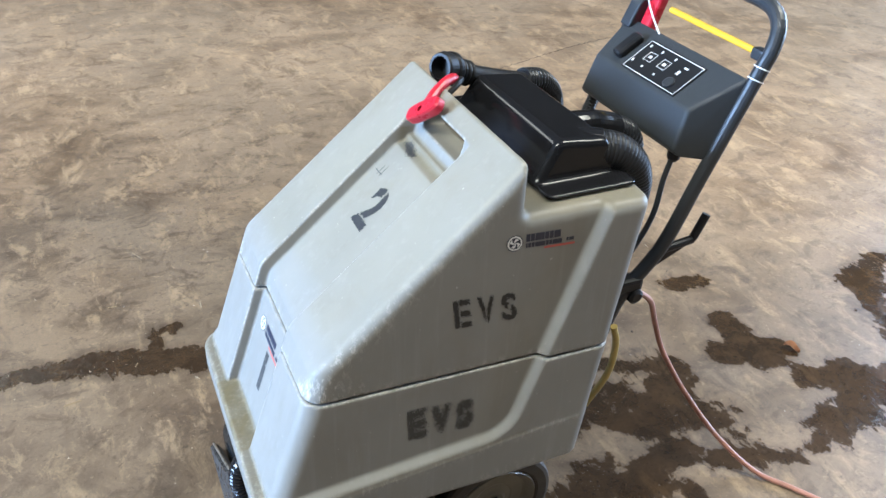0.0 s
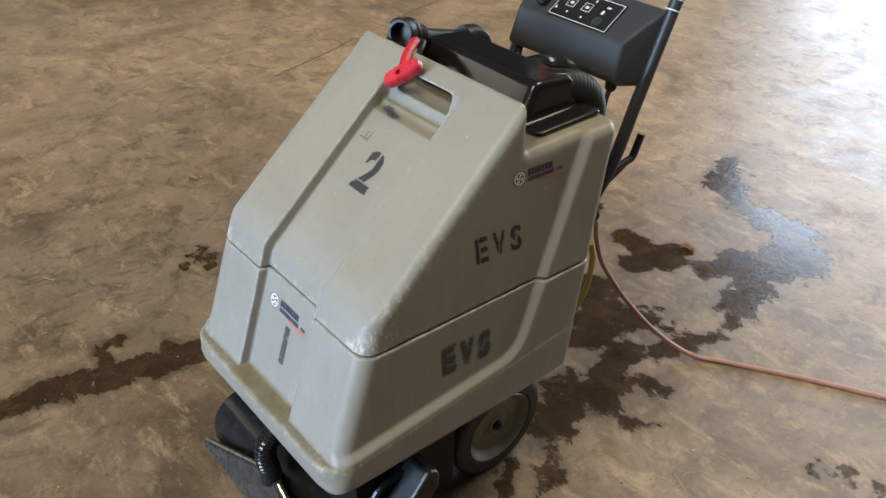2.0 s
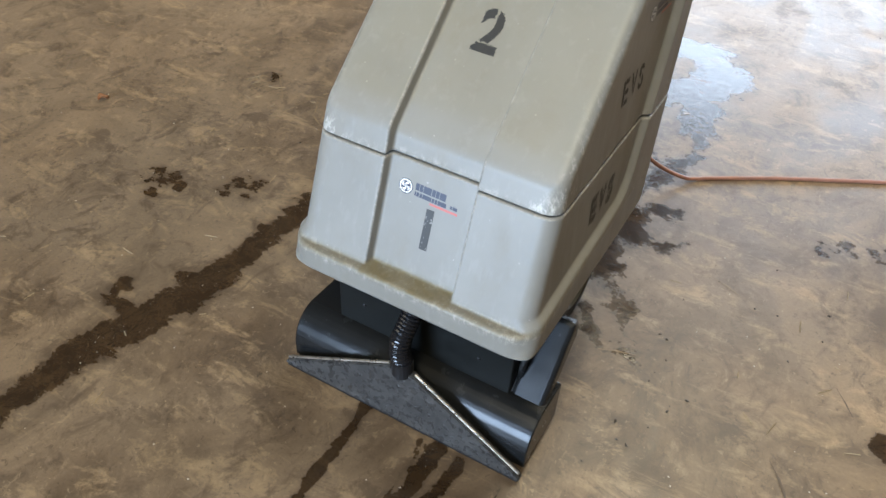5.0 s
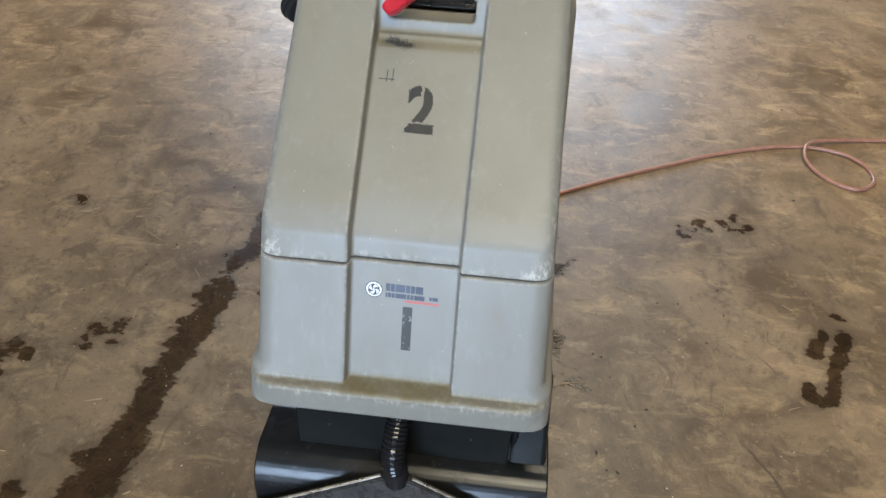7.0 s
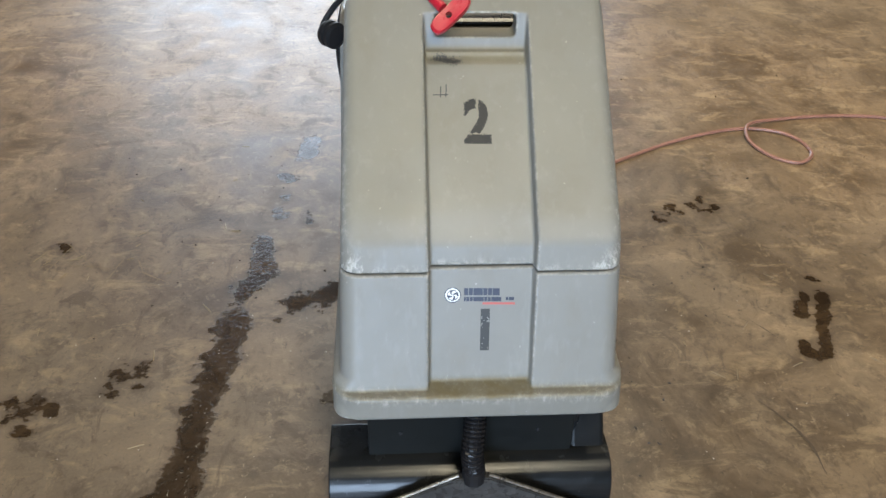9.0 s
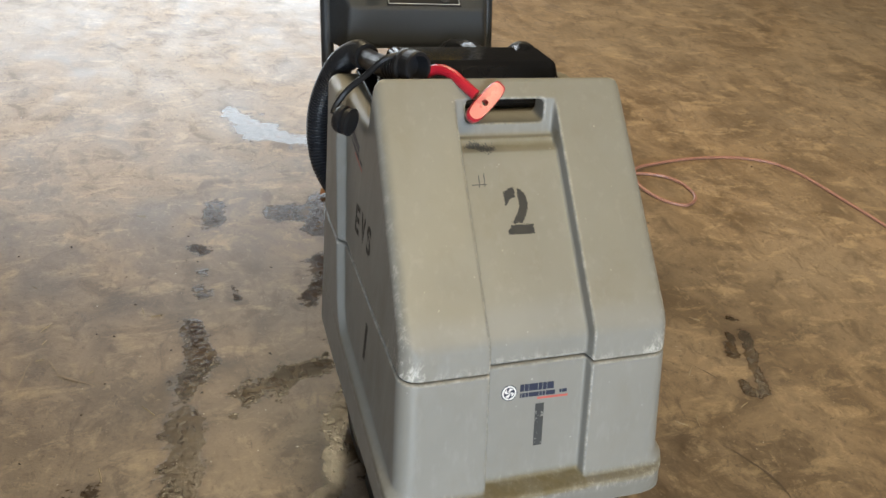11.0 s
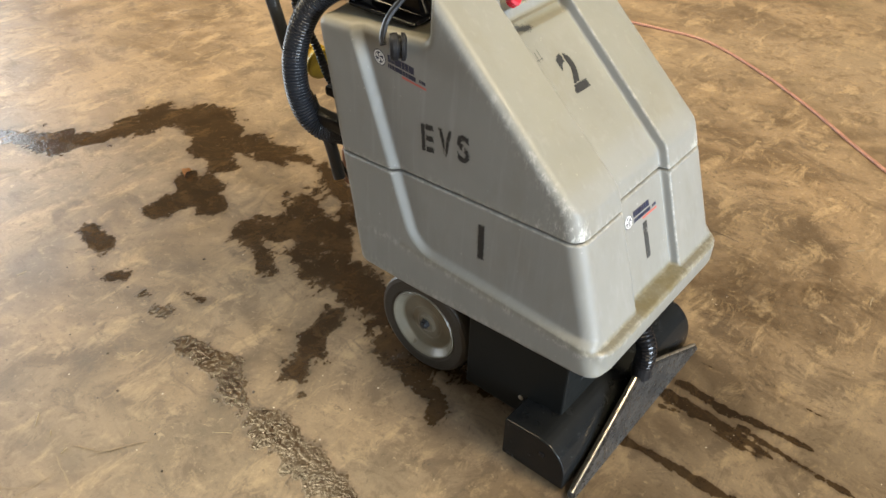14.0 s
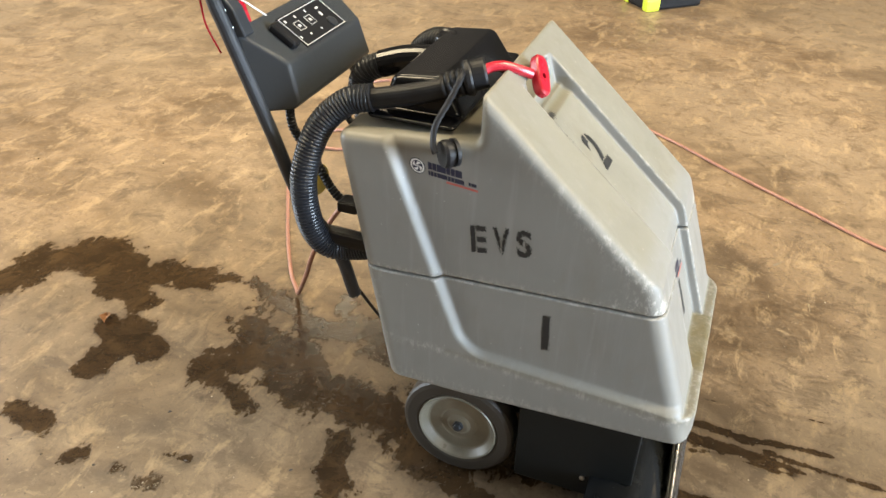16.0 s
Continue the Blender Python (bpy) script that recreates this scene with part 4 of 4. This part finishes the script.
def askew(points):
    return [YAW @ Vector(p) for p in points]


def lean(z):
    return 0.9583 + 0.387 * (z - 1.0)


A = 0.180
handle = new("push_handle")
handle.parent = machine
handle.matrix_parent_inverse = machine.matrix_world.inverted()
loop_pts = [(A, 0.715, 0.45), (A, 0.752, 0.56), (A, lean(0.66), 0.66), (A, lean(0.8), 0.8), (A, lean(0.98), 0.98), (A, lean(1.03), 1.03), (A - 0.014, lean(1.067), 1.067), (A - 0.050, lean(1.088), 1.088), (0.07, lean(1.092), 1.092),
            (0, lean(1.092), 1.092), (-0.07, lean(1.092), 1.092), (-A + 0.050, lean(1.088), 1.088), (-A + 0.014, lean(1.067), 1.067), (-A, lean(1.03), 1.03), (-A, lean(0.98), 0.98), (-A, lean(0.8), 0.8), (-A, lean(0.66), 0.66), (-A, 0.752, 0.56), (-A, 0.715, 0.45)]
part("handle_tube", tube(even(curve_points(askew(loop_pts), 10), 0.012), 0.0135, 16), TUBE, handle, "dark grey bent tube handle")
for sx in (-1, 1):
    part("handle_foot", block(-0.016, 0.016, -0.10, 0.018, -0.015, 0.015, 0.008, YAW @ Matrix.Translation((A * sx, 0.772, 0.590))), BLACK, handle)
    part("foot_knob", lathe([(0, 0.016), (0.012, 0.016), (0.016, 0.010)], 16, YAW @ Matrix.Translation((A * sx + 0.006, 0.776, 0.566)) @ pose(0, 0, 0, 0, 0, 0)), BLACK, handle)
part("cord_hook", tube(askew([(A, lean(0.652), 0.652), (A, lean(0.652) + 0.040, 0.656), (A, lean(0.652) + 0.074, 0.660), (A, lean(0.652) + 0.079, 0.668), (A, lean(0.652) + 0.096, 0.712)]), 0.0085, 12), BLACK, handle, "black cord hook")
part("hook_gusset", prism([(lean(0.615) + 0.002, 0.615), (lean(0.652) + 0.070, 0.655), (lean(0.652) + 0.004, 0.660)], A - 0.004, A + 0.004, 0.001, None, YAW), BLACK, handle)
box_side = [(0.940, 0.981), (0.847, 0.921), (0.826, 0.849), (0.836, 0.836), (lean(0.830) - 0.004, 0.830)]
box_ob = part("control_box", prism(box_side, -0.1795, 0.1795, 0.006, [0.002, 0.034, 0.028, 0.020, 0.0], YAW), BOXGREY, handle, "charcoal plastic control box")
# the box's sloping face: origin at its middle, x along, y up the slope
face_dir = Vector((0, 0.093, 0.061)).normalized()
face_n = Vector((0, -face_dir.z, face_dir.y))
mid = Vector((0.013, 0.8865, 0.9474))
FACE = YAW @ Matrix((Vector((1, 0, 0, mid.x)), Vector((0, face_dir.y, face_n.y, mid.y)), Vector((0, face_dir.z, face_n.z, mid.z)), Vector((0, 0, 0, 1))))
part("control_panel", block(-0.080, 0.082, -0.042, 0.038, -0.001, 0.0016, 0.001, FACE), BLACK, box_ob, "black control panel with white markings")
frame_bm = bmesh.new()
for x0, x1, y0, y1 in ((-0.077, 0.079, 0.0338, 0.035), (-0.077, 0.079, -0.039, -0.0378), (-0.077, -0.0758, -0.039, 0.035), (0.0778, 0.079, -0.039, 0.035)):
    b = block(x0, x1, y0, y1, 0.0016, 0.0022, 0, FACE)
    me = bpy.data.meshes.new("t")
    b.to_mesh(me)
    b.free()
    frame_bm.from_mesh(me)
    bpy.data.meshes.remove(me)
part("panel_border", frame_bm, WHITE, box_ob)


def square_ring(cx, cy, r, t):
    bm = bmesh.new()
    for x0, x1, y0, y1 in ((cx - r, cx + r, cy + r - t, cy + r), (cx - r, cx + r, cy - r, cy - r + t), (cx - r, cx - r + t, cy - r, cy + r), (cx + r - t, cx + r, cy - r, cy + r)):
        b = block(x0, x1, y0, y1, 0.0016, 0.0022, 0, FACE)
        me = bpy.data.meshes.new("t")
        b.to_mesh(me)
        b.free()
        bm.from_mesh(me)
        bpy.data.meshes.remove(me)
    return bm


for cx in (-0.042, 0.000):
    part("panel_symbol", square_ring(cx, 0.003, 0.0108, 0.0009), WHITE, box_ob)
    part("panel_symbol", block(cx - 0.0038, cx + 0.0038, 0.000, 0.0065, 0.0016, 0.0022, 0, FACE), WHITE, box_ob)
for cx, cy, a, b in ((-0.066, 0.024, 0.0022, 0.003), (-0.030, 0.024, 0.0018, 0.003), (0.010, 0.024, 0.0018, 0.003), (0.042, 0.003, 0.003, 0.005), (0.048, 0.018, 0.005, 0.002), (-0.037, -0.022, 0.002, 0.002), (0.003, -0.024, 0.002, 0.002), (-0.070, -0.019, 0.0022, 0.003)):
    part("panel_symbol", block(cx - a, cx + a, cy - b, cy + b, 0.0016, 0.0022, 0, FACE), WHITE, box_ob)
knob = lathe([(0, 0.012), (0.003, 0.012), (0.004, 0.009)], 20, FACE @ Matrix.Translation((0.047, -0.023, 0.0016)) @ pose(0, 0, 0, 0, -90, 0))
part("panel_button", knob, TUBE, box_ob)
part("rocker_switch", block(-0.014, 0.014, -0.031, 0.031, -0.004, 0.016, 0.010, FACE @ Matrix.Translation((-0.108, 0.000, 0)), 3), BLACK, box_ob, "black rocker switch")

part("grip_bracket", prism([(-0.022, -0.050), (0.004, -0.046), (0.020, 0.005), (0.016, 0.026), (-0.008, 0.030), (-0.020, 0.0)], -0.014, 0.018, 0.004, None, YAW @ Matrix.Translation((-A + 0.018, lean(1.01) - 0.010, 1.008)) @ pose(0, 0, 0, -21, 0, 0)), TUBE, handle, "grey trigger bracket")
for dz in (-0.025, 0.005):
    part("bracket_screw", lathe([(0, 0.004), (0.002, 0.003)], 8, YAW @ Matrix.Translation((-A + 0.004, lean(1.01) - 0.012 + 0.388 * dz, 1.008 + dz)) @ pose(0, 0, 0, 0, 0, 180)), STEEL, handle)
part("trigger_lever", block(-0.016, 0.016, -0.012, 0.012, -0.060, 0.048, 0.009, YAW @ Matrix.Translation((-A + 0.053, lean(0.99), 0.990)) @ pose(0, 0, 0, -18, 0, 0), 3), RED, handle, "red trigger lever")
part("trigger_rod", tube(askew([(-A + 0.094, lean(1.017), 1.018), (A - 0.010, lean(1.016), 1.017)]), 0.0058, 12), YELLOW, handle, "bright yellow trigger rod")
part("rod_clip", block(-0.014, 0.014, -0.010, 0.010, -0.010, 0.010, 0.004, YAW @ Matrix.Translation((A - 0.018, lean(1.016), 1.016))), TUBE, handle)
for z in (0.978, 0.998):
    part("cable_tie", tube(askew([(A, lean(z - 0.0009), z - 0.0009), (A, lean(z + 0.0009), z + 0.0009)]), 0.0151, 16), WHITE, handle, "white cable tie")
part("cable_tie", tube(even(curve_points(askew([(-A + 0.006, lean(1.06) - 0.02, 1.052), (-A + 0.060, lean(1.02) - 0.025, 1.012), (-A + 0.128, lean(0.96) - 0.01, 0.962)])), 0.01), 0.0018, 6), WHITE, handle, "loose white cable tie end")
part("red_string", tube(even(curve_points(askew([(-A - 0.006, lean(1.03) + 0.024, 1.03), (-A - 0.010, lean(0.98) + 0.034, 0.985), (-A - 0.004, lean(0.94) + 0.03, 0.935)])), 0.01), 0.002, 6), RED, handle, "thin red tag")
part("box_grommet", lathe([(0, 0.013), (0.018, 0.012), (0.024, 0.008)], 16, YAW @ Matrix.Translation((0.130, 0.852, 0.838)) @ pose(0, 0, 0, 0, 90, 0)), BLACK, handle)
part("box_cable", tube(even(curve_points([*askew([(0.130, 0.852, 0.831)]), (0.086, 0.846, 0.77), (0.100, 0.828, 0.71), (0.115, 0.79, 0.66), (0.118, 0.745, 0.60)]), 0.012), 0.0055, 10), TUBE, handle, "grey cable")
part("box_conduit", ribbed([*askew([(-0.140, 0.858, 0.845), (-0.145, 0.85, 0.79)]), (-0.175, 0.81, 0.72), (-0.185, 0.76, 0.66), (-0.18, 0.69, 0.63)], 0.0095, 0.007, 0.0018, 12), BLACK, handle, "thin black conduit")
part("side_cable", tube(even(curve_points([(-0.20, 0.80, 0.62), (-0.195, 0.765, 0.52), (-0.185, 0.69, 0.40), (-0.17, 0.60, 0.29)]), 0.012), 0.0035, 8), BLACK, machine)
part("sight_tube", tube(even(curve_points([(0.238, 0.668, 0.585), (0.239, 0.680, 0.54), (0.238, 0.676, 0.47), (0.228, 0.645, 0.39)]), 0.01), 0.0065, 12), YELLOWTAG, machine, "yellowed clear hose on the tank's back")
# Yellow drum stands in for an unclear yellow piece near the left tube.
drum = lathe([(-0.020, 0.014), (-0.020, 0.030), (-0.015, 0.034), (-0.008, 0.034), (-0.006, 0.028), (0.010, 0.028), (0.012, 0.035), (0.018, 0.035), (0.020, 0.031), (0.020, 0.012)], 32)
bmesh.ops.transform(drum, matrix=Matrix.Translation((-0.150, 0.838, 0.668)) @ pose(0, 0, 0, 0, 0, 78), verts=drum.verts[:])
part("yellow_drum", drum, YELLOWDRUM, machine, "yellow drum behind the shell, in place of an unclear yellow piece")
part("tank_clamp", block(-0.02, 0.02, -0.02, 0.022, -0.011, 0.011, 0.006, Matrix.Translation((-0.195, 0.728, 0.655))), BLACK, machine)

# ---- loose things on the floor ----
cord_line = [(0.130, 0.765, 0.555), (0.110, 0.815, 0.535), (0.080, 0.890, 0.470), (0.052, 0.940, 0.390), (0.049, 0.977, 0.306), (0.065, 0.999, 0.255), (0.104, 1.044, 0.170), (0.175, 1.105, 0.075), (0.262, 1.165, 0.016), (0.335, 1.225, 0.006), (0.48, 1.32, 0.006), (0.65, 1.42, 0.006), (0.87, 1.54, 0.006), (1.10, 1.62, 0.006),
             (1.25, 1.605, 0.008), (1.325, 1.54, 0.006), (1.33, 1.44, 0.006), (1.26, 1.385, 0.006), (1.18, 1.43, 0.006), (1.135, 1.53, 0.012), (1.17, 1.635, 0.018), (1.30, 1.69, 0.008), (1.52, 1.72, 0.006), (1.74, 1.70, 0.006), (1.89, 1.60, 0.006),
             (1.97, 1.32, 0.006), (2.03, 1.03, 0.006), (2.05, 0.80, 0.006), (1.93, 0.52, 0.006), (1.76, 0.25, 0.006), (1.57, 0.0, 0.006), (1.38, -0.27, 0.006), (1.20, -0.54, 0.006), (1.02, -0.95, 0.006), (0.95, -1.6, 0.006), (1.1, -2.4, 0.006)]
tagged(part("power_cord", tube(even(curve_points(cord_line, 14), 0.012), 0.0062, 10), CORD), "dirty pinkish orange power cord looped over the floor", "cord")
case = thing("tool_case", pose(3.715, 0.58, 0, 0, 0, -46.5), "black power tool case with lime green corners", "tool case")
part("case_body", block(-0.195, 0.195, -0.12, 0.12, 0.004, 0.20, 0.015, case.matrix_world), BLACK, case)
for sx in (-1, 1):
    for sy in (-1, 1):
        if sx < 0:
            part("case_corner", block(0.155 * sx - 0.046, 0.155 * sx + 0.046, 0.10 * sy - 0.028, 0.10 * sy + 0.028, 0.0, 0.075, 0.012, case.matrix_world), LIME, case, "lime green corner guard")
part("case_handle", tube([case.matrix_world @ Vector(p) for p in ((-0.08, -0.125, 0.13), (-0.07, -0.15, 0.14), (0.07, -0.15, 0.14), (0.08, -0.125, 0.13))], 0.010, 10), BLACK, case)


def dry_leaf(x, y, turn, size):
    bm = bmesh.new()
    rows = []
    for i in range(7):
        t = i / 6
        w = size * 0.32 * math.sin(math.pi * min(1, t * 0.92 + 0.05)) ** 0.8
        rows.append([bm.verts.new((size * (t - 0.5), w * k, 0.004 + 0.010 * abs(k) + 0.006 * math.sin(5 * t))) for k in (-1, 0, 1)])
    for a, b in zip(rows, rows[1:]):
        for k in range(2):
            bm.faces.new((a[k], a[k + 1], b[k + 1], b[k]))
    extra = bmesh.ops.solidify(bm, geom=bm.faces[:], thickness=0.0012)
    bmesh.ops.transform(bm, matrix=pose(x, y, 0.001, 0, 0, turn), verts=bm.verts[:])
    return tagged(part("dry_leaf", bm, plain("dry_leaf", (0.42, 0.22, 0.10), 0.7, vary=0.4)), "small curled dry brown leaf on the floor", "leaf", group="leaves on the floor")


dry_leaf(-0.058, 1.60, 30, 0.045)
dry_leaf(-1.45, 0.55, 70, 0.035)


def floor_line(points, width, material, name, label, jitter):
    """A thin dark line that wanders along the floor."""
    rng = random.Random(4)
    line = even(curve_points([(x, y, 0.0016) for x, y in points], 12), 0.015)
    bm = bmesh.new()
    rows = []
    for i, p in enumerate(line):
        d = (line[min(i + 1, len(line) - 1)] - line[max(i - 1, 0)]).normalized()
        side = Vector((-d.y, d.x, 0))
        w = width * rng.uniform(0.35, 1.0) * min(1.0, 0.2 + 0.15 * min(i, len(line) - 1 - i))
        shift = side * rng.uniform(-jitter, jitter)
        rows.append([bm.verts.new(p + shift + side * w), bm.verts.new(p + shift - side * w)])
    for a, b in zip(rows, rows[1:]):
        bm.faces.new((a[0], a[1], b[1], b[0]))
    return tagged(part(name, bm, material, smooth=False), label, name.split("_")[-1], kind="stuff")


floor_line([(-2.09, 1.23), (-2.19, 1.59), (-2.46, 2.45), (-2.5, 2.9)], 0.0028, INK, "floor_crack", "thin dark crack across the concrete floor", 0.006)
floor_line([(0.714, 0.324), (0.739, 0.29), (0.767, 0.242), (0.79, 0.182), (0.79, 0.102)], 0.0042, RUBBED, "floor_scuff", "dark curved rubber scuff on the concrete floor", 0.0008)
floor_line([(0.799, 0.603), (0.827, 0.563), (0.852, 0.526)], 0.003, RUBBED, "floor_scuff", "short dark rubber scuff on the concrete floor", 0.0008)

SCRAPE = plain("pale_scrape", (0.16, 0.118, 0.068), 0.6, vary=0.5, scale=70)
for x0, y0, x1, y1, wide in ((-1.12, 0.83, -1.07, 0.98, 0.004), (-0.95, 0.77, -0.91, 0.92, 0.005), (-1.11, 1.0, -0.98, 0.86, 0.0035), (-0.89, 0.93, -0.83, 0.81, 0.004), (-1.17, 0.89, -0.93, 0.865, 0.003),
                             (-0.88, 0.86, -0.76, 0.79, 0.006), (0.45, 0.81, 0.55, 0.77, 0.006), (0.54, 0.70, 0.60, 0.66, 0.005), (0.29, 0.42, 0.38, 0.45, 0.007), (0.66, 0.29, 0.71, 0.28, 0.006)):
    floor_line([(x0, y0), ((x0 + x1) / 2 + 0.002, (y0 + y1) / 2 + 0.002), (x1, y1)], wide * 0.7, SCRAPE, "floor_scrape", "short pale scrape on the concrete floor", 0.0015)


def scattered(name, label, material, count, areas, size, seed):
    """Small loose crumbs on the floor; areas: middle x, y and spread."""
    rng = random.Random(seed)
    bm = bmesh.new()
    for _ in range(count):
        x, y, spread = rng.choice(areas)
        px, py = rng.gauss(x, spread), rng.gauss(y, spread)
        if abs(px) < 0.32 and -0.03 < py < 0.75:
            continue
        turn, s = rng.uniform(0, 6.3), size * rng.uniform(0.4, 1.0)
        ring = []
        for k in range(5):
            a = turn + 1.2566 * k
            r = s * rng.uniform(0.5, 1.0) * (1.0 if k % 2 else 0.6)
            ring.append(bm.verts.new((px + r * math.cos(a), py + r * math.sin(a), 0.0006)))
        tip = bm.verts.new((px, py, 0.0006 + s * 0.5))
        for k in range(5):
            bm.faces.new((ring[k], ring[(k + 1) % 5], tip))
    return tagged(part(name, bm, material, smooth=False), label, "debris", kind="stuff")


def straws(count, areas, seed):
    """Thin pale stalks lying on the floor."""
    rng = random.Random(seed)
    bm = bmesh.new()
    for _ in range(count):
        x, y, spread = rng.choice(areas)
        p = Vector((rng.gauss(x, spread), rng.gauss(y, spread), 0.0012))
        if abs(p.x) < 0.34 and -0.05 < p.y < 0.8:
            continue
        a, bend, length = rng.uniform(0, 6.3), rng.uniform(-6, 6), rng.uniform(0.015, 0.045)
        rows = []
        for k in range(7):
            side = Vector((-math.sin(a), math.cos(a), 0)) * 0.0011
            rows.append([bm.verts.new(p - side), bm.verts.new(p + Vector((0, 0, 0.0014))), bm.verts.new(p + side)])
            p = p + Vector((math.cos(a), math.sin(a), 0)) * length / 6
            a += bend * length / 6
        for r, q in zip(rows, rows[1:]):
            for k in range(2):
                bm.faces.new((r[k], r[k + 1], q[k + 1], q[k]))
    return tagged(part("straw", bm, STRAW, smooth=False), "thin pale bits of straw strewn on the floor", "straw", kind="stuff")


straws(46, [(-0.98, 0.88, 0.12), (-0.75, 1.1, 0.2), (0.75, 0.6, 0.2), (-0.9, 0.1, 0.25), (0.9, -0.2, 0.3)], 11)
scattered("grit", "tiny pale grit strewn on the floor", GRIT, 150, [(-0.6, 0.3, 0.35), (0.6, 0.5, 0.35), (0.0, 1.6, 0.45), (0.2, -0.5, 0.35), (-1.2, 0.8, 0.5)], 0.004, 5)
scattered("dirt_crumbs", "small dark dirt crumbs on the floor", CRUMB, 70, [(-0.75, 1.35, 0.16), (0.55, 0.75, 0.15), (0.45, 0.35, 0.1), (-0.5, 0.9, 0.2), (1.3, 1.9, 0.4)], 0.008, 8)
